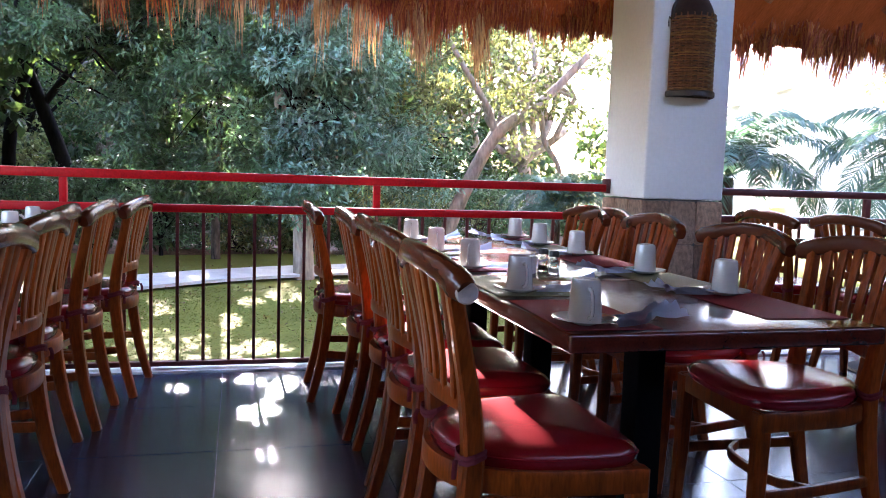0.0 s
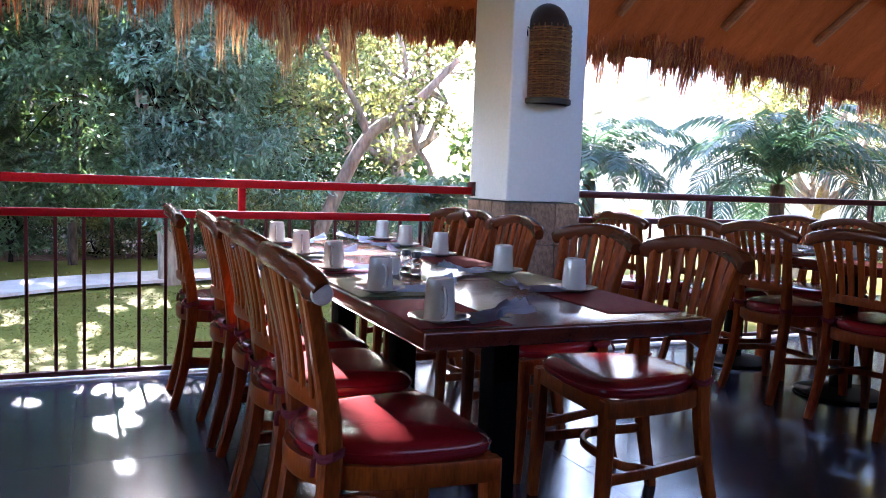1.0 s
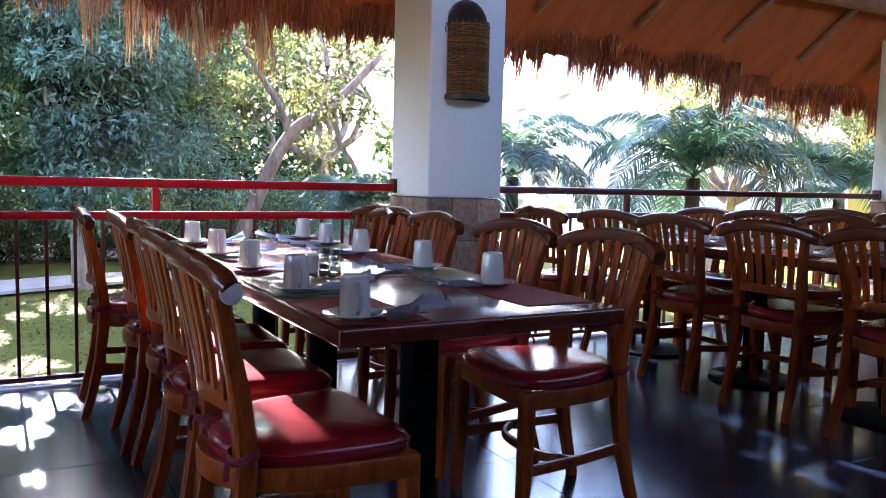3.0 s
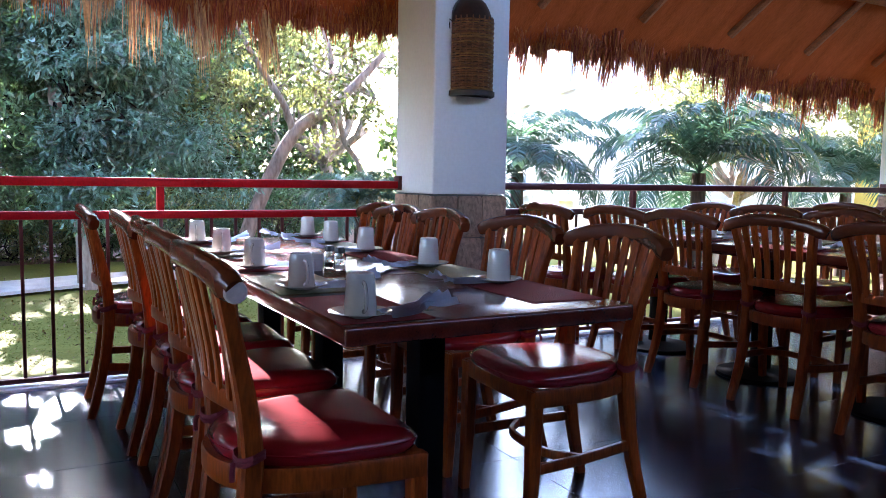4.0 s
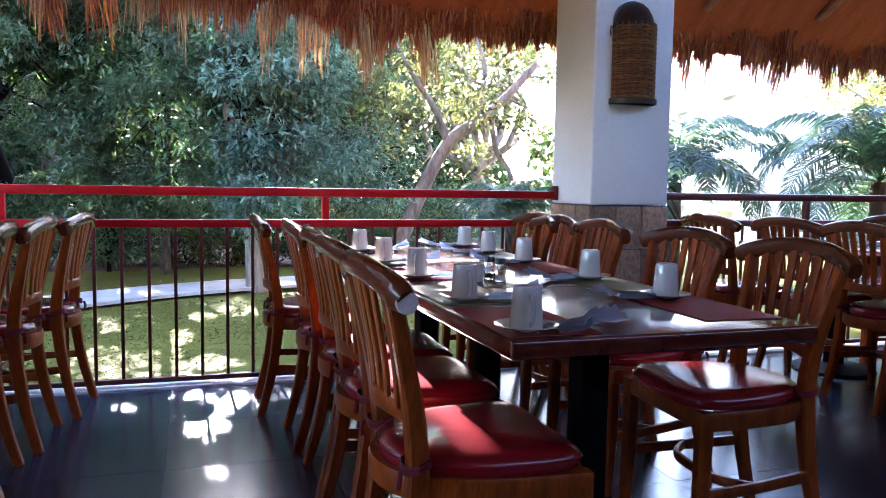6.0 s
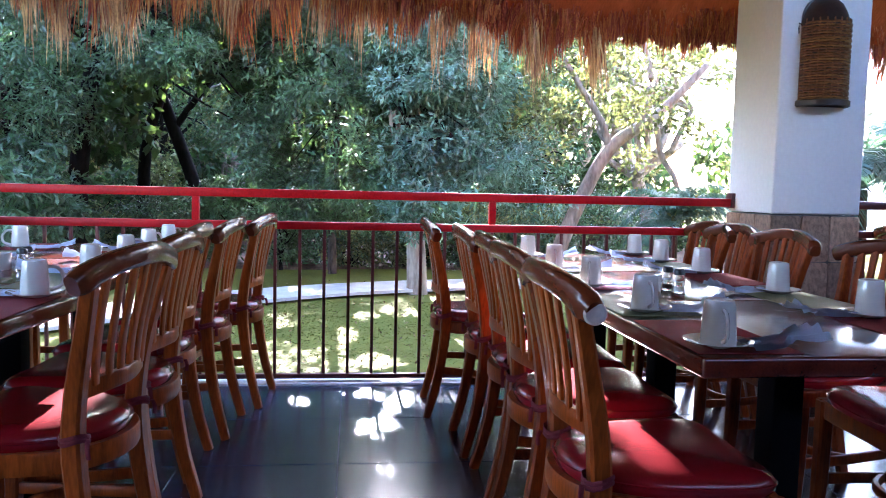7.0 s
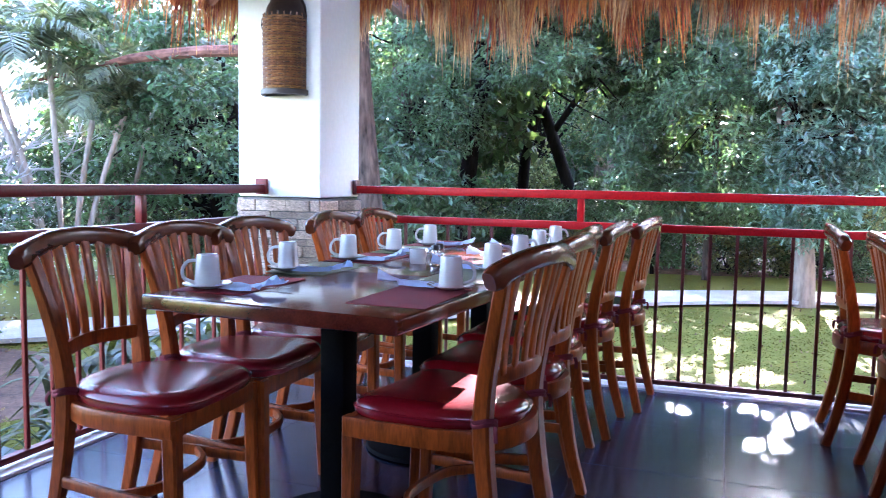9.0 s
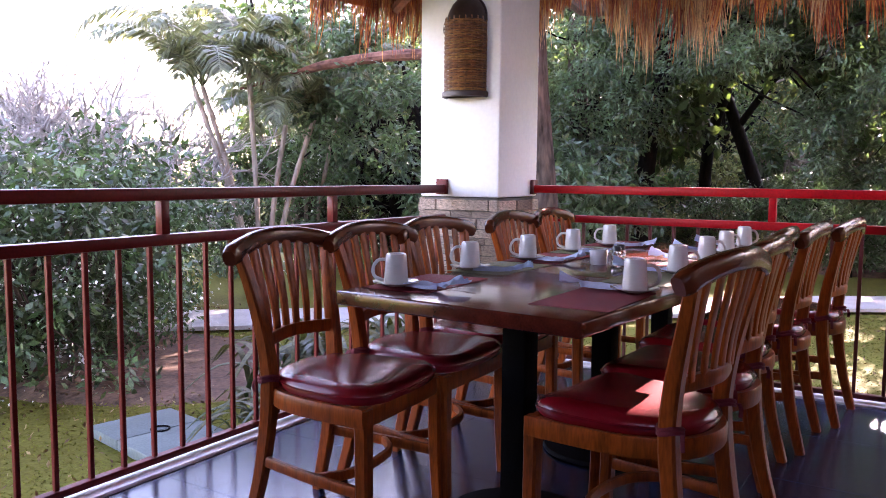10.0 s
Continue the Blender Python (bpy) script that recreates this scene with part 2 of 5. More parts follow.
def sweep(bm, pts, w, h=None, n=8, power=2.0, up=(0, 0, 1), cap=True):
    """A bar along pts. w and h: widths across and along up, each a number or one per point. power 2: round; 5: squared with soft corners."""
    pts = [Vector(p) for p in pts]
    h = w if h is None else h
    ws = [w] * len(pts) if isinstance(w, (int, float)) else list(np.interp(np.linspace(0, 1, len(pts)), np.linspace(0, 1, len(w)), w))
    hs = [h] * len(pts) if isinstance(h, (int, float)) else list(np.interp(np.linspace(0, 1, len(pts)), np.linspace(0, 1, len(h)), h))
    rings = []
    up = Vector(up)
    for i, p in enumerate(pts):
        tan = (pts[min(i + 1, len(pts) - 1)] - pts[max(i - 1, 0)]).normalized()
        side = tan.cross(up)
        if side.length < 1e-3:
            side = tan.cross(Vector((0.3, 1, 0.1)))
        side.normalize()
        top = side.cross(tan)
        ring = []
        for k in range(n):
            a = 2 * math.pi * (k + 0.5) / n
            c, s = math.cos(a), math.sin(a)
            c, s = math.copysign(abs(c) ** (2 / power), c), math.copysign(abs(s) ** (2 / power), s)
            ring.append(bm.verts.new(p + side * (c * ws[i] / 2) + top * (s * hs[i] / 2)))
        rings.append(ring)
    for a, b in zip(rings, rings[1:]):
        for k in range(n):
            bm.faces.new((a[k], a[(k + 1) % n], b[(k + 1) % n], b[k]))
    if cap:
        bm.faces.new(rings[0])
        bm.faces.new(rings[-1][::-1])
    return bm


def swept(*a, **k):
    return sweep(bmesh.new(), *a, **k)


def lathe(bm, prof, n=24, c=(0, 0, 0)):
    """A turned body from (radius, height) pairs."""
    rings = []
    for r, z in prof:
        if r < 1e-5:
            rings.append([bm.verts.new((c[0], c[1], c[2] + z))] * n)
        else:
            rings.append([bm.verts.new((c[0] + r * math.cos(2 * math.pi * k / n), c[1] + r * math.sin(2 * math.pi * k / n), c[2] + z)) for k in range(n)])
    for a, b in zip(rings, rings[1:]):
        for k in range(n):
            f = [a[k], a[(k + 1) % n], b[(k + 1) % n], b[k]]
            f = list(dict.fromkeys(f))
            if len(f) > 2:
                bm.faces.new(f)
    return bm


def arrays(name, verts, quads):
    """A mesh from arrays of corners and four-sided faces."""
    me = bpy.data.meshes.new(name)
    verts, quads = np.asarray(verts, np.float32), np.asarray(quads, np.int32)
    me.vertices.add(len(verts))
    me.vertices.foreach_set("co", verts.ravel())
    me.loops.add(quads.size)
    me.loops.foreach_set("vertex_index", quads.ravel())
    me.polygons.add(len(quads))
    me.polygons.foreach_set("loop_start", np.arange(0, quads.size, 4, dtype=np.int32))
    me.update(calc_edges=True)
    return me


def leaves(name, places, size, rng, droop=0.3, slim=0.45, outward=None, folded=True):
    """Many small leaves: a folded pair of faces each (one bent face far off), at the places, turned at random, somewhat outward and hanging."""
    n = len(places)
    d = rng.normal(size=(n, 3))
    if outward is not None:
        d += outward * 1.3
    d[:, 2] -= droop
    d /= np.linalg.norm(d, axis=1, keepdims=True)
    s = np.cross(d, rng.normal(size=(n, 3)) * 0.7 + (0, 0, 1))
    s /= np.linalg.norm(s, axis=1, keepdims=True) + 1e-9
    up = np.cross(s, d)
    L = (size * rng.uniform(0.6, 1.35, n))[:, None]
    W = L * slim
    base, tip = places - d * L * 0.5, places + d * L * 0.5 - up * L * 0.12
    mid = places + up * L * 0.04
    a, b = mid + s * W * 0.5 - up * L * 0.1, mid - s * W * 0.5 - up * L * 0.1
    v = np.stack([base, a, tip, mid, b], 1).reshape(-1, 3)
    i = np.arange(n)[:, None] * 5
    q = np.concatenate([i + [0, 1, 2, 3], i + [0, 3, 2, 4]]) if folded else i + [0, 1, 2, 4]
    return arrays(name, v, q)


# ---- the terrace: floor, columns, rails, roof ----
RAIL_N, RAIL_W, GROUND = 4.37, -2.42, -0.35
COL_Y, COL_D = 3.94, 0.49
COLUMNS = [("column_west", -2.58, 0.52), ("column_middle", 2.25, 0.485), ("column_east", 6.98, 0.49)]

slab = boxed((4.25, -0.55, -0.225), (13.6, 10.1, 0.43), 0.01)
floor = tagged(part("floor", slab, GROUT), "dark polished slate tile floor of the terrace", "floor", kind="structure")
kerb = part("floor_edge", box(boxed((4.3, RAIL_N + 0.02, 0.001), (13.6, 0.16, 0.016), 0.004), (RAIL_W - 0.02, -0.9, 0.0012), (0.17, 10.3, 0.016), None, 0.004), KERB)
tagged(kerb, "pale terrazzo edge strip under the railing", "floor edge", kind="structure")


def column(name, x0, width):
    top = thing(name, "square white plastered column with a stone-clad base", "column", "columns", "structure", (x0 + width / 2, COL_Y + COL_D / 2, 0))
    bm = boxed((0, 0, 0.975 + 1.3), (width, COL_D, 2.6), 0.012, seg=3)
    part("shaft", bm, PLASTER, top)
    part("core", boxed((0, 0, 0.485), (width - 0.03, COL_D - 0.03, 0.97)), MORTAR, top)
    return top


cols = [column(*c) for c in COLUMNS]


def railing(name, length, posts, label, mat_top, mat_bars, m):
    """Rail along local x from 0 to length: two rails, a bottom rail, short posts between the upper two, and balusters below."""
    top = thing(name, label, "railing", "terrace railings")
    top.matrix_basis = m
    part("top_rail", boxed((length / 2, 0, 1.02), (length, 0.05, 0.046), 0.006), mat_top, top)
    part("middle_rail", boxed((length / 2, 0, 0.852), (length, 0.045, 0.042), 0.006), mat_top, top)
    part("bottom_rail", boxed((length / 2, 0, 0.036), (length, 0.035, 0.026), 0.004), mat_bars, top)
    for x in posts:
        part("post", boxed((x, 0, 0.935), (0.036, 0.036, 0.126), 0.003), mat_top, top)
    for x in (0.012, length - 0.012):
        part("end_plate", boxed((x, 0, 1.032), (0.022, 0.07, 0.085), 0.003), mat_bars, top)
    bar = bpy.data.meshes.new("baluster")
    bm = boxed((0, 0, 0.44), (0.017, 0.017, 0.784), 0.002, seg=1)
    bm.to_mesh(bar)
    bm.free()
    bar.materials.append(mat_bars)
    k = int(length / 0.13)
    for i in range(k):
        ob = new("baluster", bar)
        ob.parent, ob.location = top, ((i + 0.55) * 0.13, 0, 0)
    return top


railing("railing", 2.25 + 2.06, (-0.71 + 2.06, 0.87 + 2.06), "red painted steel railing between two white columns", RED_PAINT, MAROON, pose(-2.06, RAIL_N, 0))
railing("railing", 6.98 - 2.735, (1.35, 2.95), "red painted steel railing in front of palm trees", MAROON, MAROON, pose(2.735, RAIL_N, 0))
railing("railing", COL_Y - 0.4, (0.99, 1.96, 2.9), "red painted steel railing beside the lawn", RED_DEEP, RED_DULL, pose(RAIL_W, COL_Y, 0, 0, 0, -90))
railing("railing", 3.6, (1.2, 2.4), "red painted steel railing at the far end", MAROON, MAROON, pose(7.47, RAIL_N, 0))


def wall_lamp(x, z):
    top = thing("wall_lamp", "half-round woven rattan wall lamp on a white column", "wall lamp", "wall lamps", at=(x, COL_Y, z))
    R, H = 0.122, 0.43
    bm = bmesh.new()
    arch = [(-0.118, 0.0), (0.118, 0.0), (0.12, 0.4)] + [(0.122 * math.cos(math.pi * i / 16), 0.42 + 0.135 * math.sin(math.pi * i / 16) ** 0.85) for i in range(17)] + [(-0.12, 0.4)]
    face = bm.faces.new([bm.verts.new((x, -0.001, z)) for x, z in arch])
    solid = bmesh.ops.extrude_face_region(bm, geom=[face])
    bmesh.ops.translate(bm, vec=(0, -0.011, 0), verts=[v for v in solid["geom"] if isinstance(v, bmesh.types.BMVert)])
    part("back_plate", bm, DARK_WOOD, top, "dark arched wooden back plate")
    # the weave: strands that pass in and out of the uprights
    bm = bmesh.new()
    rows, k = 30, 22
    for r in range(rows):
        z0 = 0.03 + r * (H - 0.04) / rows
        pts = []
        for i in range(k + 1):
            a = math.pi * i / k
            rad = R + 0.0045 * math.sin(i * math.pi / 2 + (r % 2) * math.pi)
            pts.append((rad * math.cos(a), -0.012 - rad * math.sin(a) * 0.95, z0 + random.uniform(-0.0016, 0.0016)))
        sweep(bm, pts, 0.010, 0.0125, n=5)
    part("wicker", bm, WICKER, top, "brown woven rattan")
    for i in range(1, 11):
        a = math.pi * i / 11
        bm = swept([(R * math.cos(a), -0.012 - R * math.sin(a) * 0.95, 0.02), (R * math.cos(a), -0.012 - R * math.sin(a) * 0.95, H)], 0.007, n=5)
        part("upright", bm, WICKER, top)
    bm = lathe(bmesh.new(), [(0.0, 0.552), (0.03, 0.548), (0.06, 0.534), (0.087, 0.508), (0.106, 0.472), (0.119, 0.432), (0.126, 0.415), (0.126, 0.395)], 32)
    bmesh.ops.bisect_plane(bm, geom=bm.verts[:] + bm.edges[:] + bm.faces[:], plane_co=(0, -0.012, 0), plane_no=(0, 1, 0), clear_outer=True)
    part("cap", bm, DARK_WOOD, top, "dark rounded cap")
    bm = bmesh.new()
    sweep(bm, [((R + 0.006) * math.cos(math.pi * i / 20), -0.012 - (R + 0.006) * math.sin(math.pi * i / 20), 0.012) for i in range(21)], 0.02, 0.034, n=6, power=4)
    part("bottom_rim", bm, DARK_WOOD, top)
    part("hook", swept([(-R - 0.004, -0.02, 0.40), (-R - 0.022, -0.024, 0.412), (-R - 0.024, -0.024, 0.385), (-R - 0.022, -0.024, 0.36)], 0.006, n=6), BLACK, top)
    return top


wall_lamp(-2.265, 1.53)
wall_lamp(2.472, 1.525)
wall_lamp(7.2, 1.52)

# the roof: dense thatch in two slopes that meet at a hip, poles under it, a shaggy fringe at the eaves
EAVE_N, EAVE_W, EAVE_Z, SLOPE = 4.95, -3.0, 2.08, math.tan(radians(37))


def eave_z(x):
    """The uneven lower edge of the thatch along the front: higher near the corner, sagging past the middle column."""
    return float(np.interp(x, (-3, -1, 0, 0.6, 1.0, 2.2, 3.6, 5.0, 6.0, 7.3, 11), (2.27, 2.26, 2.23, 2.14, 2.04, 2.05, 2.04, 2.04, 1.93, 1.88, 1.86)))


def roof_z(x, y):
    edge = max(0.0, 1 - (EAVE_N - y) / 1.4) ** 1.5
    return EAVE_Z + (eave_z(x) - EAVE_Z) * edge + SLOPE * min(EAVE_N - y, x - EAVE_W, 4.6)


def roof_sheet(lift):
    bm = bmesh.new()
    xs = np.concatenate([np.linspace(EAVE_W, 2.0, 26), np.linspace(2.4, 11.2, 24)])
    ys = np.concatenate([np.linspace(-5.8, 0, 14), np.linspace(0.3, EAVE_N, 26)])
    grid = [[bm.verts.new((x, y, roof_z(x, y) + lift + 0.03 * noise.noise((x * 2.2, y * 2.2, lift)))) for y in ys] for x in xs]
    for i in range(len(xs) - 1):
        for j in range(len(ys) - 1):
            bm.faces.new((grid[i][j], grid[i + 1][j], grid[i + 1][j + 1], grid[i][j + 1]))
    return bm


roof = thing("thatched_roof", "reddish-brown dry palm thatch roof on round poles", "roof", kind="structure")
part("underside", roof_sheet(0.0), THATCH_DENSE, roof)
part("outer_layer", roof_sheet(0.26), THATCH_DENSE, roof)

for i, x in enumerate(np.arange(-1.9, 11, 0.92)):
    y1 = EAVE_N - 4.55
    lo = (x - 0.18, EAVE_N - 0.3, roof_z(x - 0.18, EAVE_N - 0.3) - 0.02)
    pts = smoothed([lo, (x, EAVE_N - 1.6, EAVE_Z + SLOPE * 1.6 - 0.06 + random.uniform(-0.01, 0.01)), (x + random.uniform(-0.1, 0.1), y1, EAVE_Z + SLOPE * 4.55 - 0.06)], 4)
    if x + EAVE_W * -1 < 4.6:
        pts = [p for p in pts if EAVE_N - p.y < x - EAVE_W + 0.3]
    if len(pts) > 1:
        part("rafter", swept(pts, [0.065, 0.05], n=8), POLE, roof)
for y in np.arange(4.1, -5.5, -0.92):
    pts = [(EAVE_W + 0.12, y, EAVE_Z + 0.02), (EAVE_W + 1.6, y, EAVE_Z + SLOPE * 1.6 - 0.06), (EAVE_W + 4.5, y, EAVE_Z + SLOPE * 4.5 - 0.06)]
    if y > 0.6:
        far = min(4.5, EAVE_N - y + 0.2)
        pts = [pts[0], (EAVE_W + far, y, EAVE_Z + SLOPE * far - 0.06)]
    part("rafter", swept(pts, [0.065, 0.05], n=8), POLE, roof)
for k, d in enumerate(np.arange(0.25, 4.5, 0.36)):
    z = EAVE_Z + SLOPE * d - 0.012
    part("batten", swept([(EAVE_W + d, EAVE_N - d, z), (4.0, EAVE_N - d + 0.02, z + 0.01), (11.0, EAVE_N - d, z)], 0.02, n=6), POLE, roof)
    part("batten", swept([(EAVE_W + d, EAVE_N - d, z), (EAVE_W + d, -5.6, z)], 0.02, n=6), POLE, roof)
part("hip_pole", swept([(EAVE_W + 0.1, EAVE_N - 0.1, EAVE_Z), (EAVE_W + 4.5, EAVE_N - 4.5, EAVE_Z + SLOPE * 4.5 - 0.07)], 0.09, n=10), POLE, roof)
part("eave_beam", swept([(-2.6, 4.19, 2.60), (11, 4.19, 2.60)], 0.14, n=12), POLE, roof)
part("eave_beam", swept([(-2.33, 4.3, 2.52), (-2.33, -5.5, 2.52)], 0.14, n=12), POLE, roof)


def fringe(name, run, locks, seed, mean, long, material, deep=0.3):
    """Hanging dry leaf strips in pointed locks. run(s): a place on the eave for s in 0..1 and its outward direction;
    mean(s): the usual length there; long(s): the share of long locks."""
    rng = np.random.default_rng(seed)
    verts, quads = [], []
    wave = np.interp(np.linspace(0, 1, 4000), np.linspace(0, 1, 60), rng.normal(0, 1, 60))
    base = 0
    for i in range(locks):
        s = rng.random()
        p, out = run(s)
        along = np.array([-out[1], out[0], 0])
        length = mean(s) * (1 + 0.30 * wave[int(s * 3999)] + 0.25 * rng.normal())
        if rng.random() < long(s):
            length += rng.uniform(0.06, 0.16) + 0.2 * rng.random() * min(1.0, long(s) * 4)
        length = max(0.06, length)
        depth = rng.random() ** 1.4
        root = p - out * depth * deep + np.array([0, 0, depth * deep * SLOPE + 0.03 + rng.normal(0, 0.015)])
        lean = along * rng.normal(0, 0.13) + out * rng.normal(0.18, 0.12)
        spread = rng.uniform(0.022, 0.055)
        for j in range(int(rng.integers(18, 34))):
            off = rng.normal(0, 1)
            q = root + along * off * spread + out * rng.normal(0, 0.025)
            own = length * (1 - 0.16 * abs(off)) * rng.uniform(0.62, 1.08)
            way = lean - along * off * spread * 0.8 / max(length, 0.12) + rng.normal(0, 0.05, 3)
            w = rng.uniform(0.0025, 0.0075)
            turn = along * rng.uniform(0.4, 1) + out * rng.normal(0, 0.6)
            turn = turn / np.linalg.norm(turn)
            for k in range(4):
                ww = w * (1 - 0.85 * (k / 3) ** 2)
                verts += [q + turn * ww, q - turn * ww]
                down = np.array([0, 0, -1.0]) + way * (1 - 0.25 * k) + rng.normal(0, 0.05, 3)
                q = q + down / np.linalg.norm(down) * own / 3
            for k in range(3):
                a = base + 2 * k
                quads.append((a, a + 1, a + 3, a + 2))
            base += 8
    return part(name, arrays(name, verts, quads), material, roof, smooth=False)


def front(s, dy=0.0):
    x = EAVE_W + s * 14.0
    return np.array([x, EAVE_N + 0.02 + dy + 0.04 * math.sin(s * 60), eave_z(x)]), np.array([0, 1.0, 0])


def corner_side(s):
    """1 near the corner column, 0 past the middle of the first bay."""
    return float(np.clip((1.0 - (EAVE_W + s * 14.0)) / 0.9, 0, 1))


f1 = fringe("fringe", lambda s: front(s * 0.3), 360, 1, lambda s: 0.13 + 0.05 * corner_side(s * 0.3), lambda s: 0.10 + 0.14 * corner_side(s * 0.3), THATCH)
f5 = fringe("fringe", lambda s: front(0.28 + s * 0.72), 760, 5, lambda s: 0.12, lambda s: 0.1, THATCH_RED, 0.16)
tagged(f5, "short reddish fringe of dry palm leaf", kind="stuff")
f2 = fringe("fringe", lambda s: (np.array([EAVE_W - 0.02, EAVE_N - s * 8.0, EAVE_Z + 0.19 * max(0.0, 1 - s * 3)]), np.array([-1.0, 0, 0])), 620, 2, lambda s: 0.23 if s < 0.182 else 0.07, lambda s: 0.2 if s < 0.182 else 0.0, THATCH)
f3 = fringe("fringe", lambda s: front(s * 0.33, 0.03), 95, 3, lambda s: 0.2, lambda s: 0.5, THATCH_PALE, 0.1)
f4 = fringe("fringe", lambda s: front(0.29 + s * 0.7, 0.02), 150, 4, lambda s: 0.2, lambda s: 0.12, THATCH_RED, 0.1)
tagged(f4, "pointed tufts of dry palm leaf along the eave", kind="stuff")
tagged(f3, "pale loose strands of dry palm leaf", kind="stuff")
tagged(f1, "shaggy hanging fringe of dry palm leaf", kind="stuff")
tagged(f2, "shaggy hanging fringe of dry palm leaf", kind="stuff")

# plain unseen walls, added to close the place behind and keep the inside dark
tagged(part("wall_south", boxed((4.0, -5.65, 2.1), (14.2, 0.2, 4.2)), WALL_UNSEEN), "unseen dark brown wall added behind the terrace to keep light out", "wall", kind="structure")
tagged(part("wall_west", boxed((RAIL_W - 0.12, -2.6, 1.3), (0.12, 6.2, 2.6)), WALL_UNSEEN), "unseen dark brown wall added beside the terrace to keep light out", "wall", kind="structure")
tagged(part("wall_east", boxed((11.15, -0.6, 2.4), (0.2, 9.9, 4.8)), WALL_UNSEEN), "unseen dark brown wall added at the far end to keep light out", "wall", kind="structure")
tagged(part("ceiling", boxed((4.0, -0.6, 5.75), (15.5, 12.5, 0.1)), THATCH_DENSE), "thatch above the poles", "ceiling", kind="structure")


# ---- furniture ----
def make_chair():
    """A teak chair that faces +y: bent seat frame, six slats between raked posts, a bowed crest with rounded ends, a vinyl cushion."""
    c = thing("dining_chair", "varnished teak dining chair with slatted back and dark red vinyl seat", "chair", "dining chairs")

    def rail(pts, w, h, **k):
        return swept(smoothed(pts, 5), w, h, **k)

    for s in (-1, 1):
        part("front_leg", swept([(s * 0.212, 0.187, 0.45), (s * 0.212, 0.19, 0.2), (s * 0.214, 0.2, 0.0)], [0.046, 0.042, 0.034], n=8, power=5, up=(0, 1, 0)), WOOD, c)
        post = smoothed([(s * 0.178, -0.262, 0.0), (s * 0.168, -0.212, 0.2), (s * 0.166, -0.182, 0.43), (s * 0.172, -0.19, 0.58), (s * 0.19, -0.222, 0.74), (s * 0.214, -0.252, 0.868)], 5)
        part("back_leg", swept(post, [0.034, 0.04, 0.046, 0.042, 0.038, 0.036], [0.036, 0.042, 0.05, 0.046, 0.038, 0.034], n=8, power=5, up=(0, 1, 0)), WOOD, c)
    # the crest: bowed back, arched, with heavy hanging ends
    crest = smoothed([(-0.272, -0.238, 0.851), (-0.246, -0.246, 0.862), (-0.19, -0.258, 0.88), (-0.10, -0.277, 0.896), (0, -0.286, 0.901), (0.10, -0.277, 0.896), (0.19, -0.258, 0.88), (0.246, -0.246, 0.862), (0.272, -0.238, 0.851)], 4)
    part("crest_rail", swept(crest, [0.04, 0.05, 0.044, 0.038, 0.036, 0.038, 0.044, 0.05, 0.04], [0.048, 0.064, 0.058, 0.056, 0.056, 0.056, 0.058, 0.064, 0.048], n=12, power=3.0), WOOD_DARK, c)
    part("lower_back_rail", rail([(-0.17, -0.192, 0.592), (0, -0.232, 0.598), (0.17, -0.192, 0.592)], 0.024, 0.042, n=8, power=5), WOOD, c)
    for i in range(6):
        x = -0.125 + i * 0.05
        b = 0.034 * (1 - (x / 0.19) ** 2)
        part("slat", swept(smoothed([(x, -0.195 - b, 0.6), (x * 1.06, -0.205 - b, 0.70), (x * 1.2, -0.244 - b * 0.9, 0.885)], 5), [0.028, 0.031, 0.038], 0.012, n=8, power=4, up=(0, 1, 0)), WOOD, c)
    # the seat frame: a bent horseshoe, open to the front, and a bowed front rail
    part("front_apron", rail([(-0.218, 0.186, 0.424), (-0.1, 0.2, 0.43), (0.1, 0.2, 0.43), (0.218, 0.186, 0.424)], 0.024, 0.058, n=8, power=5), WOOD, c)
    shoe = [(-0.226, 0.2), (-0.218, 0.06), (-0.2, -0.07), (-0.158, -0.165), (-0.085, -0.217), (0, -0.232), (0.085, -0.217), (0.158, -0.165), (0.2, -0.07), (0.218, 0.06), (0.226, 0.2)]
    part("seat_frame", rail([(x, y, 0.427) for x, y in shoe], 0.026, 0.056, n=8, power=5), WOOD, c)
    for s in (-1, 1):
        part("side_stretcher", rail([(s * 0.17, -0.22, 0.225), (s * 0.198, 0, 0.212), (s * 0.21, 0.19, 0.205)], 0.02, 0.034, n=8, power=4), WOOD, c)
    part("cross_stretcher", rail([(-0.196, 0.0, 0.212), (-0.1, 0.075, 0.212), (0.1, 0.075, 0.212), (0.196, 0.0, 0.212)], 0.02, 0.03, n=8, power=4), WOOD, c)

    # the cushion: a soft rounded slab, wider in front
    bm = bmesh.new()
    n, prof = 40, [(0.0, 0.508), (0.25, 0.5078), (0.5, 0.5068), (0.7, 0.5052), (0.82, 0.503), (0.91, 0.498), (0.97, 0.489), (1.0, 0.475), (0.995, 0.461), (0.97, 0.452)]

    def ring(f, z):
        vs = []
        for k in range(n):
            a = 2 * math.pi * k / n
            cx, sy = math.cos(a), math.sin(a)
            cx, sy = math.copysign(abs(cx) ** (0.85 if sy < 0 else 0.4), cx), math.copysign(abs(sy) ** (0.85 if sy < 0 else 0.5), sy)
            wide = 0.214 + 0.03 * sy
            saddle = f ** 3 * ((sy + 1) / 2) ** 4 * (0.020 * cx * cx - 0.010)
            vs.append(bm.verts.new((cx * wide * f, (sy * 0.221 - 0.006) * f, z + saddle + 0.002 * f * noise.noise((cx * f * 1.6, sy * f * 1.6, 0.5)))))
        return vs
    rings = [ring(max(f, 0.02), z) for f, z in prof]
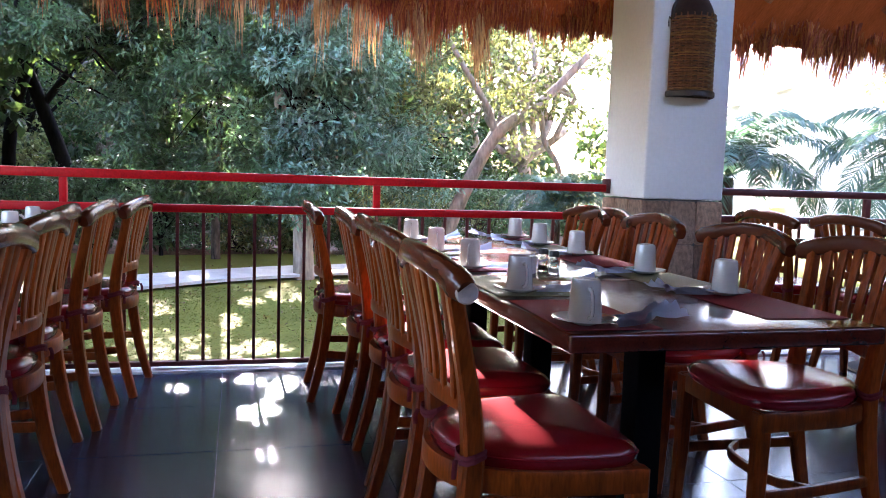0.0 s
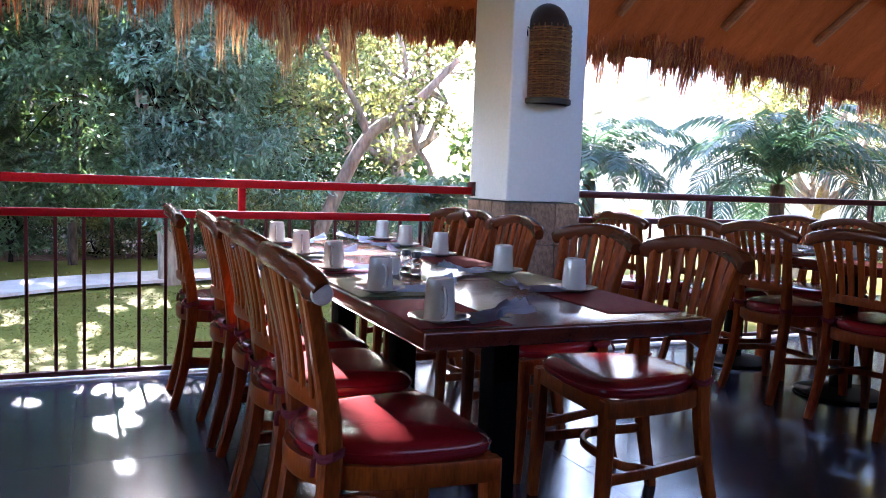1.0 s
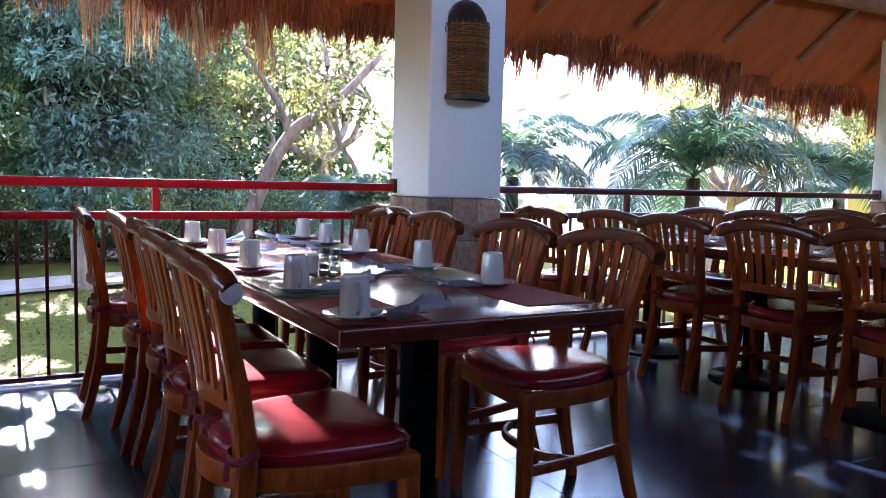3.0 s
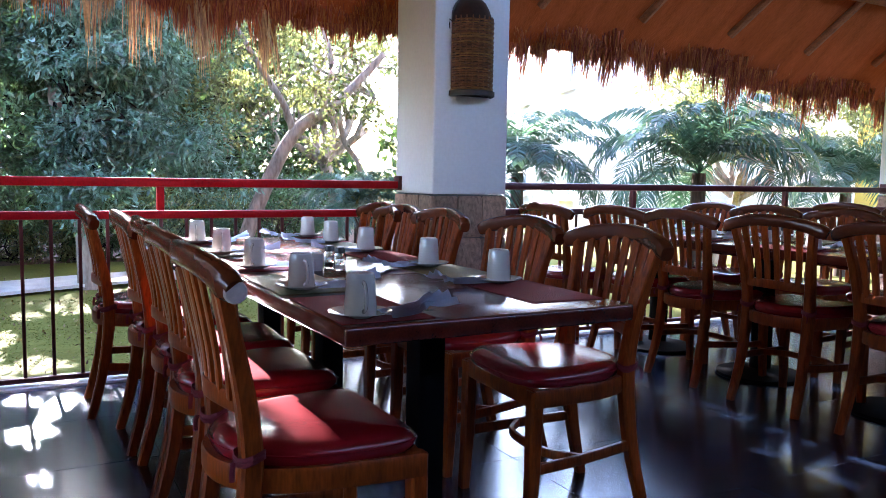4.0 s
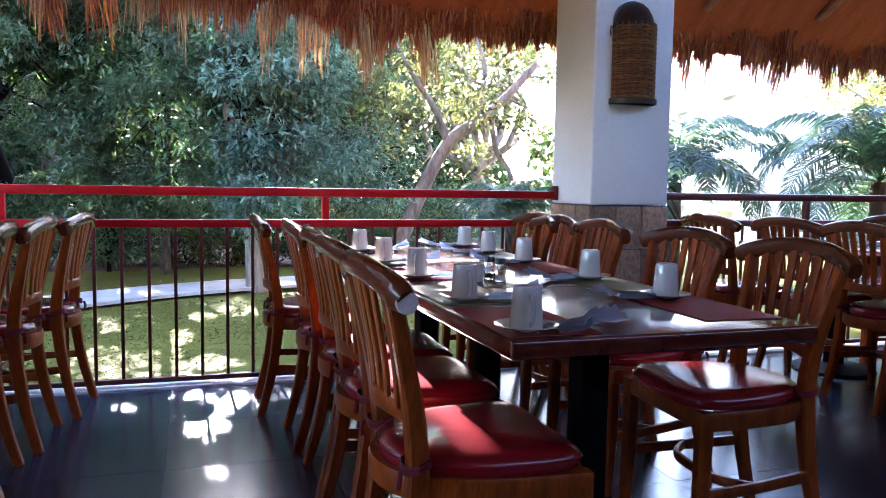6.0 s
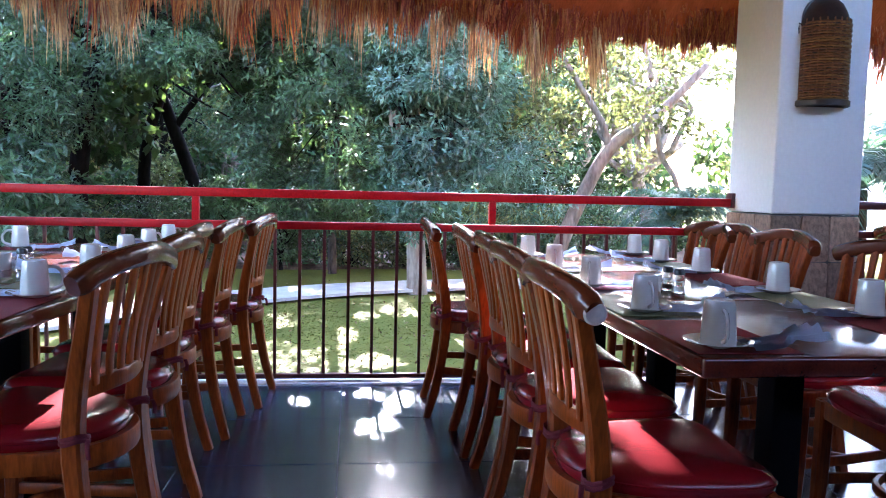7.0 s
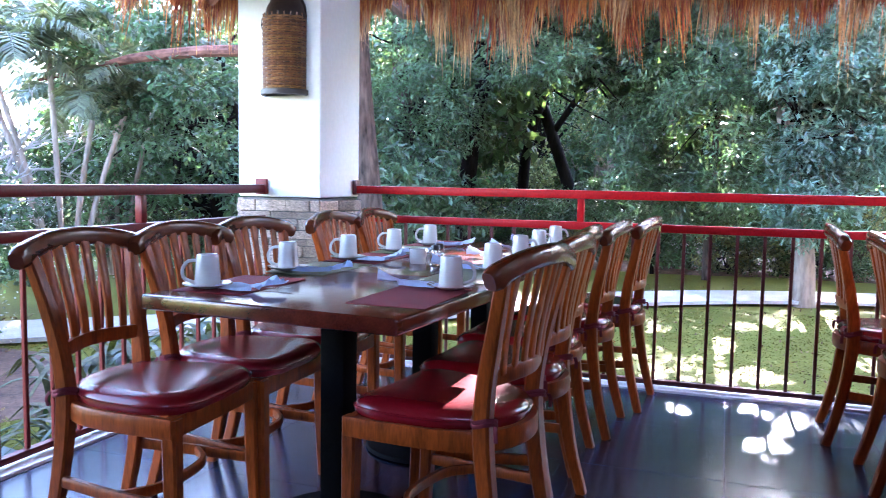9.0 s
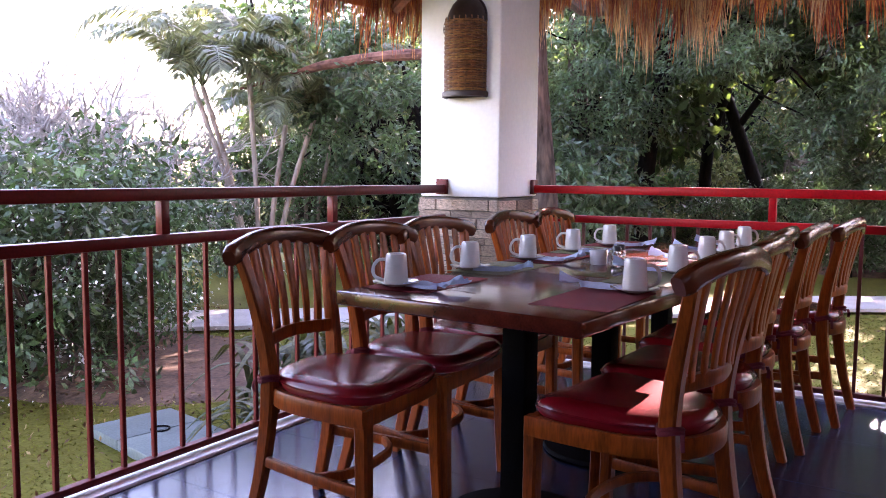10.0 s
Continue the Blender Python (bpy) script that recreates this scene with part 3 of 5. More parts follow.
    for a, b in zip(rings, rings[1:]):
        for k in range(n):
            bm.faces.new((a[k], a[(k + 1) % n], b[(k + 1) % n], b[k]))
    bm.faces.new(rings[0][::-1])
    bm.faces.new(rings[-1])
    cushion = part("cushion", bm, VINYL, c, "dark red vinyl cushion")
    edge = []
    for k in range(61):
        cx, sy = math.cos(2 * math.pi * k / 60), math.sin(2 * math.pi * k / 60)
        cx, sy = math.copysign(abs(cx) ** (0.85 if sy < -1e-6 else 0.4), cx), math.copysign(abs(sy) ** (0.85 if sy < 0 else 0.5), sy)
        edge.append((cx * (0.2145 + 0.03 * sy), sy * 0.2215 - 0.006, 0.476 + ((sy + 1) / 2) ** 4 * (0.020 * cx * cx - 0.010)))
    part("piping", swept(edge, 0.006, n=6, cap=False), VINYL, cushion)
    for s in (-1, 1):
        bm = bmesh.new()
        for dz in (0.478, 0.489):
            loop = [(s * 0.167 + 0.031 * math.cos(a), -0.184 + 0.034 * math.sin(a), dz + 0.006 * math.sin(2 * a)) for a in [2 * math.pi * k / 12 for k in range(13)]]
            sweep(bm, loop, 0.004, 0.011, n=6, cap=False)
        sweep(bm, smoothed([(s * 0.182, -0.222, 0.48), (s * 0.19, -0.226, 0.462), (s * 0.186, -0.226, 0.44)], 4), 0.004, 0.012, n=6, up=(0, 1, 0))
        part("tie", bm, CLOTH_RED, cushion, "red cloth tie")
    return c


chair_model = make_chair()
CHAIRS = []
for y, dx, r in ((2.14, 0.03, -9), (2.62, 0.03, -4), (3.11, -0.01, -1), (3.60, 0.05, -3), (4.07, 0.14, -5)):
    CHAIRS.append((-0.71 + dx, y, 90 + r))
for y, dx, r in ((1.95, 0.0, 4), (2.40, 0, 1), (2.83, 0.0, -2), (3.55, 0.0, 0), (4.03, 0, 2)):
    CHAIRS.append((-1.52 + dx, y, -90 + r))
for y, dx, r in ((1.79, -0.02, 0), (2.36, 0.0, 1), (2.84, 0.02, -1), (3.32, 0.0, 0), (3.86, -0.09, -2)):
    CHAIRS.append((0.825 + dx, y, -90 + r))
for y, dx, r in ((2.10, 0.0, -3), (2.66, 0.0, 2), (3.36, 0.0, -1), (3.81, 0, 2), (4.08, 0.0, 0)):
    CHAIRS.append((1.74 + dx, y, 90 + r))
for y, dx, r in ((1.95, 0.0, 0), (2.55, 0.0, 3), (3.13, 0, -2), (3.66, 0, 2), (4.08, -0.2, 0)):
    CHAIRS.append((3.56 + dx, y, -90 + r))
for y, dx, r in ((1.95, 0.0, 0), (2.5, 0.0, 3), (3.05, 0, -2), (3.6, 0, 2), (4.06, 0, 0)):
    CHAIRS.append((4.3 + dx, y, 90 + r))
for y, dx, r in ((2.2, 0.0, 0), (2.8, 0.0, 3), (3.4, 0, -2), (4.0, 0, 2)):
    CHAIRS.append((6.15 + dx, y, -90 + r))
    CHAIRS.append((7.25 + dx, y - 0.05 * r, 90 + r))
for i, (x, y, r) in enumerate(CHAIRS):
    if i == 0:
        chair_model.matrix_basis = pose(x, y, 0, 0, 0, r)
    else:
        ob = copy_thing(chair_model, pose(x, y, 0, 0, 0, r))
        if i == 10:
            # pale disc on the crest end of this one chair
            bm = bmesh.new()
            lathe(bm, [(0, 0.004), (0.02, 0.003), (0.0235, 0.0), (0.0235, -0.008), (0, -0.008)], 20)
            bm.transform(Matrix.Translation((0.275, -0.237, 0.85)) @ Matrix.Rotation(radians(90), 4, "Y"))
            part("crest_end", bm, PALE_END, ob, "pale disc at the end of the crest")


def make_table():
    t = thing("dining_table", "dark polished wooden table on a black pedestal", "table", "dining tables")
    part("tabletop", boxed((0, 0, 0.728), (0.82, 0.80, 0.044), 0.007, seg=3), TABLE, t)
    part("apron", boxed((0, 0, 0.69), (0.46, 0.44, 0.032), 0.004), TABLE, t)
    part("pedestal", boxed((0, 0, 0.355), (0.085, 0.085, 0.65), 0.008), BLACK, t, "black steel post")
    part("base_plate", lathe(bmesh.new(), [(0, 0.0), (0.232, 0.0), (0.238, 0.006), (0.232, 0.018), (0.12, 0.034), (0.06, 0.042), (0, 0.043)], 40), BLACK, t, "black round foot")
    return t


table_model = make_table()
TABLES = [(-1.085, 2.25, -5), (-1.10, 3.05, 0), (-1.11, 3.86, 0), (1.22, 1.985, 1), (1.225, 2.79, 0), (1.23, 3.60, 0),
          (3.85, 2.2, 0), (3.85, 3.01, 0), (3.85, 3.82, 0), (6.7, 2.7, 0), (6.7, 3.51, 0)]
for i, (x, y, r) in enumerate(TABLES):
    if i == 0:
        table_model.matrix_basis = pose(x, y, 0, 0, 0, r)
    else:
        copy_thing(table_model, pose(x, y, 0, 0, 0, r))

# ---- table settings ----
TOP = 0.7505


def make_mug():
    """A mug turned upside down: rim below, foot above."""
    m = thing("mug", "cream ceramic mug turned upside down on a saucer", "mug", "mugs")
    prof = [(0.032, 0.010), (0.035, 0.002), (0.0375, 0.0), (0.038, 0.003), (0.0368, 0.03), (0.0345, 0.06), (0.0325, 0.089), (0.0305, 0.096), (0.026, 0.098), (0.024, 0.095), (0.0, 0.094)]
    part("body", lathe(bmesh.new(), prof, 28), CERAMIC, m)
    h = smoothed([(0.033, 0, 0.078), (0.056, 0, 0.075), (0.071, 0, 0.052), (0.066, 0, 0.025), (0.036, 0, 0.013)], 5)
    part("handle", swept(h, 0.011, 0.008, n=8, up=(0, 1, 0)), CERAMIC, m)
    return m


def make_saucer():
    s = tagged(part("saucer", lathe(bmesh.new(), [(0, 0.003), (0.03, 0.003), (0.04, 0.006), (0.06, 0.013), (0.072, 0.017), (0.073, 0.0195), (0.06, 0.016), (0.042, 0.009), (0.038, 0.0075), (0, 0.0075)], 36), CERAMIC),
               "cream ceramic saucer with a dark shadow line", "saucer", "saucers")
    s["label"] = "small cream ceramic saucer under a mug"
    return s


def make_napkin(seed):
    """A cloth folded to a pleated strip whose far end is gathered into an upright fan."""
    bm = bmesh.new()
    nx, ny = 30, 14
    g = []
    for i in range(nx + 1):
        row = []
        for j in range(ny + 1):
            u, v = i / nx, j / ny - 0.5
            waist = 1 - 0.55 * math.exp(-((u - 0.66) / 0.13) ** 2)
            fan = max(0.0, u - 0.66) / 0.34
            y = v * (0.085 * waist + 0.05 * fan) + 0.008 * math.sin(u * 6 + seed)
            pleat = 0.0055 * math.sin(v * 26 + seed) * (0.45 + 0.9 * fan)
            z = 0.010 + 0.006 * math.exp(-((u - 0.66) / 0.1) ** 2) + pleat + fan * (0.034 - 0.045 * abs(v)) + 0.005 * noise.noise((u * 6, v * 5, seed))
            if j in (0, ny) and fan < 0.05:
                z = 0.002
            row.append(bm.verts.new((0.20 * (u - 0.5) - 0.02 * fan * abs(v), y, max(0.001, z))))
        g.append(row)
    for i in range(nx):
        for j in range(ny):
            bm.faces.new((g[i][j], g[i + 1][j], g[i + 1][j + 1], g[i][j + 1]))
    bmesh.ops.solidify(bm, geom=bm.faces[:], thickness=-0.0012)
    return tagged(part("napkin", bm, NAPKIN), "pale blue cloth napkin gathered into a fan", "napkin", "napkins")


def make_fork():
    bm = bmesh.new()
    sweep(bm, smoothed([(-0.09, 0, 0.002), (0.0, 0, 0.005), (0.05, 0, 0.003), (0.075, 0, 0.006), (0.10, 0, 0.008)], 4), [0.012, 0.007, 0.006, 0.018, 0.02], 0.0018, n=6)
    return tagged(part("fork", bm, STEEL), "steel fork lying beside a napkin", "fork", "forks")


def make_mat(material, word):
    bm = boxed((0, 0, 0.0012), (0.40, 0.23, 0.0024), 0.0008, seg=1)
    return tagged(part("placemat", bm, material), word + " woven placemat lying on a dark table", "placemat", "placemats")


mug, saucer, fork = make_mug(), make_saucer(), make_fork()
napkins = [make_napkin(k) for k in (1, 4, 8)]
mats = [make_mat(MAT_RED, "dark red"), make_mat(MAT_GREEN, "olive green")]
used = set()


def put(ob, m):
    """The model itself the first time, then copies."""
    if ob.name in used:
        return copy_thing(ob, m)
    used.add(ob.name)
    ob.matrix_basis = m
    return ob


def setting(x, y, side, k, col, table_x, turn=None):
    """side: +1 for a guest east of the table, -1 west. The mug stands on the saucer at the guest's right, the napkin beside it."""
    rng = random.Random(k * 7 + col)
    put(mats[col % 2], pose(table_x + side * 0.285, y - 0.15 * side, TOP, 0, 0, 90 + rng.uniform(-2, 2)))
    put(saucer, pose(x, y, TOP + 0.0026, 0, 0, rng.uniform(0, 360)))
    put(mug, pose(x, y, TOP + 0.0105, 0, 0, (160 if side < 0 else 20) + rng.uniform(-25, 25) if turn is None else turn + rng.uniform(-20, 20)))
    put(napkins[k % 3], pose(x - side * 0.135, y + 0.005, TOP + 0.009, 0, 0, (180 if side > 0 else 0) + rng.uniform(-16, 16)))
    put(fork, pose(x - side * 0.13, y + 0.085, TOP + 0.003, 0, 0, rng.uniform(-12, 12) + (180 if side > 0 else 0)))


k = 0
for x, y in ((-1.405, 2.03), (-1.435, 2.54), (-1.415, 2.98), (-1.40, 3.42), (-1.38, 3.84)):
    setting(x, y, -1, k, k, -1.10, 212)
    k += 1
for x, y in ((-0.75, 2.33), (-0.775, 2.88), (-0.79, 3.36), (-0.80, 3.76), (-0.80, 4.15)):
    setting(x, y, 1, k, k + 1, -1.10, 38)
    k += 1
for x, y in ((0.885, 1.66), (0.90, 2.13), (0.91, 2.66), (0.915, 3.17), (0.925, 3.70)):
    setting(x, y, -1, k, k, 1.225, -110)
    k += 1
for x, y in ((1.50, 2.05), (1.50, 2.52), (1.50, 3.10), (1.51, 3.55), (1.52, 3.92)):
    setting(x, y, 1, k, k + 1, 1.225, 60)
    k += 1
for y in (1.85, 2.5, 3.15, 3.75):
    setting(3.56, y, -1, k, k, 3.85)
    setting(4.14, y, 1, k + 1, k + 1, 3.85)
    k += 2
for y in (2.6, 3.3):
    setting(6.4, y, -1, k, k, 6.7)
    setting(7.0, y, 1, k + 1, k + 1, 6.7)
    k += 2


def condiments(x, y):
    s = tagged(part("sugar_pot", lathe(bmesh.new(), [(0, 0), (0.03, 0), (0.033, 0.004), (0.036, 0.055), (0.0365, 0.06), (0.034, 0.06), (0.031, 0.01), (0, 0.009)], 28), CERAMIC), "small white ceramic sugar pot in the middle of the table", "sugar pot", "sugar pots")
    s.matrix_basis = pose(x, y, TOP)
    for dx, dy, fill, word in ((0.075, 0.045, PEPPER, "pepper"), (0.085, -0.03, SALT, "salt")):
        t = thing("shaker", "glass " + word + " shaker with a dark metal cap", "shaker", "shakers", at=(x + dx, y + dy, TOP))
        part("glass", lathe(bmesh.new(), [(0, 0), (0.019, 0), (0.021, 0.003), (0.019, 0.05), (0.016, 0.062), (0.014, 0.062), (0.017, 0.048), (0.0185, 0.006), (0, 0.005)], 20), GLASS, t)
        part("filling", lathe(bmesh.new(), [(0, 0.0055), (0.017, 0.0065), (0.0168, 0.022), (0, 0.023)], 16), fill, t)
        part("cap", lathe(bmesh.new(), [(0.0175, 0.06), (0.018, 0.072), (0.014, 0.08), (0, 0.082)], 20), CAP, t, "dull dark metal cap")


condiments(-1.13, 3.03)
condiments(1.09, 2.58)
condiments(3.85, 3.0)


# ---- the garden ----
EYE = Vector((0.15, 0.02, 1.085))


def far(dx, dy, d):
    """A place d metres from the terrace's middle, towards (dx, dy)."""
    k = math.hypot(dx, dy)
    return Vector((0.15 + dx / k * d, 0.02 + dy / k * d, GROUND))


def sheet():
    """One sheet of ground to the horizon, a little uneven, finer near the terrace."""
    bm = bmesh.new()
    a = np.concatenate([-np.geomspace(1500, 30, 7), np.linspace(-24, 24, 49), np.geomspace(30, 1500, 7)])
    g = [[bm.verts.new((x, y, GROUND - 0.05 + 0.045 * noise.noise((x * 0.5, y * 0.5, 3)) * (1 if abs(x) < 25 and abs(y) < 25 else 0))) for y in a] for x in a]
    for i in range(len(a) - 1):
        for j in range(len(a) - 1):
            bm.faces.new((g[i][j], g[i + 1][j], g[i + 1][j + 1], g[i][j + 1]))
    return bm


tagged(part("ground", sheet(), GRASS), "green lawn with dry patches and fallen leaves", "lawn", kind="structure")


def ribbon(name, pts, width, material, thick=0.05):
    bm = bmesh.new()
    sweep(bm, smoothed(pts, 6), width, thick, n=8, power=8)
    return part(name, bm, material)


tagged(ribbon("path", [(-10, 2.6, GROUND), (-7.6, 4.1, GROUND), (-6.0, 5.5, GROUND), (-3.6, 7.6, GROUND), (-1.2, 10.0, GROUND), (1.0, 11.2, GROUND), (4.2, 12.0, GROUND), (9, 14, GROUND)], 0.95, PATHM), "pale concrete garden path across the lawn", "path", kind="structure")
bm = bmesh.new()
lathe(bm, [(0, 0.03), (0.9, 0.024), (1.25, 0.012), (1.4, -0.03)], 28)
bmesh.ops.scale(bm, vec=(1.1, 0.8, 1), verts=bm.verts)
bed = tagged(part("planting_bed", bm, SOIL), "bare brown soil with dry leaves", "soil", kind="structure")
bed.location = (-5.3, 4.0, GROUND - 0.03)
cover = thing("manhole_cover", "square grey concrete cover set in the lawn", "cover", at=(-3.60, 2.88, GROUND - 0.035), rz=-11)
for i in range(2):
    part("slab", boxed(((i - 0.5) * 0.352, 0, 0.03), (0.346, 0.5, 0.06), 0.008), COVER, cover)
part("lifting_ring", swept([(0.05 * math.cos(a), 0.05 * math.sin(a), 0.066) for a in [k * 0.4 for k in range(17)]], 0.01, n=6, cap=False), BLACK, cover)


def blades(name, area, count, seed, hmin=0.006, hmax=0.02):
    rng = np.random.default_rng(seed)
    x = rng.uniform(area[0], area[1], count)
    y = rng.uniform(area[2], area[3], count)
    keep = ~((x > RAIL_W - 0.15) & (y < RAIL_N + 0.15))
    x, y = x[keep], y[keep]
    n = len(x)
    z = np.array([GROUND - 0.05 + 0.045 * noise.noise((a * 0.5, b * 0.5, 3)) for a, b in zip(x, y)])
    p = np.stack([x, y, z], 1)
    a = rng.uniform(0, 6.283, n)
    w = np.stack([np.cos(a), np.sin(a), 0 * a], 1) * rng.uniform(0.004, 0.008, n)[:, None]
    t = rng.normal(0, 1.3, (n, 3))
    t[:, 2] = 0.7
    t *= rng.uniform(hmin, hmax, n)[:, None]
    v = np.stack([p - w, p + w, p + t * 0.7 + w * 0.6, p + t * 1.1 - w * 0.2], 1).reshape(-1, 3)
    q = np.arange(n)[:, None] * 4 + [0, 1, 2, 3]
    return tagged(part(name, arrays(name, v, q), BLADE, smooth=False), "short lawn grass", "grass", kind="stuff")


blades("grass", (-7, -2.4, -1, 6), 45000, 5)
blades("grass", (-3, 3.5, 4.4, 10), 45000, 6)


def crown_places(rng, clumps, per, radii, shell=0.55, leafr=0.5):
    """Leaf places in clumps that fill an uneven crown; also each leaf's direction out of its clump."""
    c = rng.normal(size=(clumps, 3))
    c /= np.linalg.norm(c, axis=1, keepdims=True)
    c *= (shell + (1 - shell) * rng.random((clumps, 1)) ** 0.5)
    c = c * radii
    c *= 1 + 0.25 * rng.normal(size=(clumps, 1)).clip(-1.3, 1.3)
    d = rng.normal(size=(clumps, per, 3))
    d /= np.linalg.norm(d, axis=2, keepdims=True)
    r = leafr * rng.uniform(0.6, 1.3, (clumps, 1, 1)) * rng.uniform(0.25, 1, (clumps, per, 1)) ** 0.6
    p = c[:, None] + d * r * (1, 1, 0.65)
    return p.reshape(-1, 3), d.reshape(-1, 3), c


def branch_to(bm, a, b, r0, r1, rng, bend=0.12):
    a, b = Vector(a), Vector(b)
    k = (b - a).length * bend
    m1 = a.lerp(b, 0.35) + Vector(rng.normal(0, k, 3))
    m2 = a.lerp(b, 0.7) + Vector(rng.normal(0, k, 3))
    sweep(bm, smoothed([a, m1, m2, b], 4 if r0 > 0.03 else 2), [r0 * 2, r1 * 2], n=7 if r0 > 0.03 else 5)


def make_tree(name, label, seed, trunk_h, trunk_r, radii, clumps, per, leaf, leaf_mat, bark, lean=(0, 0), limbs=9, crown_up=0.6, leafr=0.55, slim=0.42):
    rng = np.random.default_rng(seed)
    t = thing(name, label, "tree", "garden trees")
    fork = Vector((lean[0] * trunk_h * 0.6, lean[1] * trunk_h * 0.6, trunk_h * 0.62))
    top = Vector((lean[0] * trunk_h, lean[1] * trunk_h, trunk_h + radii[2] * crown_up))
    bm = bmesh.new()
    pts = smoothed([(0, 0, -0.15), (fork.x * 0.25, fork.y * 0.25, fork.z * 0.35), fork], 5)
    sweep(bm, pts, [trunk_r * 2.9, trunk_r * 2.1, trunk_r * 1.8, trunk_r * 1.6], n=12)
    places, out, centres = crown_places(rng, clumps, per, np.array(radii), leafr=leafr)
    places, centres = places + np.array(top), centres + np.array(top)
    for i in range(limbs):
        c = Vector(centres[(i * 7) % len(centres)])
        start = fork.lerp(Vector((fork.x * 0.7, fork.y * 0.7, fork.z * 0.8)), rng.random())
        mid = start.lerp(c, 0.55) + Vector(rng.normal(0, 0.12, 3))
        branch_to(bm, start, mid, trunk_r * 0.62, trunk_r * 0.34, rng)
        for j in range(3):
            c2 = Vector(centres[(i * 7 + j * 3 + 1) % len(centres)])
            branch_to(bm, mid, mid.lerp(c2 if (c2 - mid).length < max(radii) * 1.3 else c, 0.95), trunk_r * 0.3, trunk_r * 0.08, rng)
    part("trunk", bm, bark, t)
    part("crown", leaves("crown", places, leaf, rng, outward=out, slim=slim, folded=False), leaf_mat, t, smooth=False)
    return t


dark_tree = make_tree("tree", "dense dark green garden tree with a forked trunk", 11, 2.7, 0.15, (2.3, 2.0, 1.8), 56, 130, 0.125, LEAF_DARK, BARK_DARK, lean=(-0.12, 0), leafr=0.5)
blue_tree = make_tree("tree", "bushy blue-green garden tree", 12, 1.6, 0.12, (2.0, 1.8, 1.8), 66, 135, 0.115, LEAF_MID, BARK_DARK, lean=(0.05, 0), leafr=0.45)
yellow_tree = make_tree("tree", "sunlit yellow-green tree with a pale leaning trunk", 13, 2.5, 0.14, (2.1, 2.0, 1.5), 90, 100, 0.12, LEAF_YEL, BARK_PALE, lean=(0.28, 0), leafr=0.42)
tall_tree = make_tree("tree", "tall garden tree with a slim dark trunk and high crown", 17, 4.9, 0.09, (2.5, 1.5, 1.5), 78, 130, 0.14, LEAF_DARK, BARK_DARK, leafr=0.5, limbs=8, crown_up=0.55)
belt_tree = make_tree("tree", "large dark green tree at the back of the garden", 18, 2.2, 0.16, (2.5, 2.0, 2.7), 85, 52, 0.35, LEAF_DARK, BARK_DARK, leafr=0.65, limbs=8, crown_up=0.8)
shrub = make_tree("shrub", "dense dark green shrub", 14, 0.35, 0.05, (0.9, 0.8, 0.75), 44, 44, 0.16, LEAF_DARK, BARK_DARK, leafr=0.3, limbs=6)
shrub["category"], shrub["group"] = "shrub", "garden shrubs"


def plant(model, spots):
    for x, y, r, s in spots:
        put_scaled(model, x, y, r, s)


def put_scaled(model, x, y, r, s, z=None):
    m = pose(x, y, GROUND - 0.03 if z is None else z, 0, 0, r)
    if model.name in used:
        ob = copy_thing(model, m)
    else:
        used.add(model.name)
        ob = model
        ob.matrix_basis = m
    ob.scale = (s, s, s)
    return ob


def at(dx, dy, d):
    p = far(dx, dy, d)
    return p.x, p.y


plant(dark_tree, [(*at(-0.37, 0.93, 17.0), 140, 0.86), (*at(-0.52, 0.86, 15.0), 60, 0.85), (*at(-0.66, 0.76, 17), 300, 1.25), (*at(-0.24, 0.96, 20.0), 10, 0.9)])
plant(blue_tree, [(*at(0.17, 0.98, 18.5), 130, 1.0), (*at(-0.58, 0.81, 12.5), 180, 1.0), (*at(-0.44, 0.9, 15.0), 300, 1.05)])
plant(yellow_tree, [(*at(0.36, 0.93, 21), 170, 1.3), (*at(0.25, 0.97, 23), 100, 1.25), (*at(0.05, 1.0, 27), 40, 1.3), (*at(-0.1, 0.97, 26), 210, 1.25), (*at(-0.2, 0.97, 28), 90, 1.35), (*at(-0.33, 0.95, 26), 300, 1.4), (*at(-0.5, 0.86, 24), 20, 1.5), (*at(0.15, 1, 28), 250, 1.35), (*at(0.737, 0.676, 15.0), -47, 0.84)])


def stems(name, label, group, curves, bark, leaf_mat, clouds, seed, leaf=0.16, size=1.0):
    """A tree whose bare stems show: each curve is a list of places and two radii; clouds are leaf masses (centre, radii, clumps)."""
    r = np.random.default_rng(seed)
    t = thing(name, label, "tree", group, at=(0, 0, 0))
    b = bmesh.new()
    for pts, r0, r1 in curves:
        sweep(b, smoothed(pts, 5), [r0 * 2, (r0 + r1) * 1.1, r1 * 2], n=10)
    part("trunk", b, bark, t)
    t.matrix_basis = Matrix.Translation(EYE * (1 - size)) @ Matrix.Scale(size, 4)
    for c, radii, n in clouds:
        pl, o, _ = crown_places(r, n, 110, np.array(radii), leafr=0.42)
        part("crown", leaves("crown", pl + np.array(c), leaf, r, outward=o), leaf_mat, t, smooth=False)
    return t


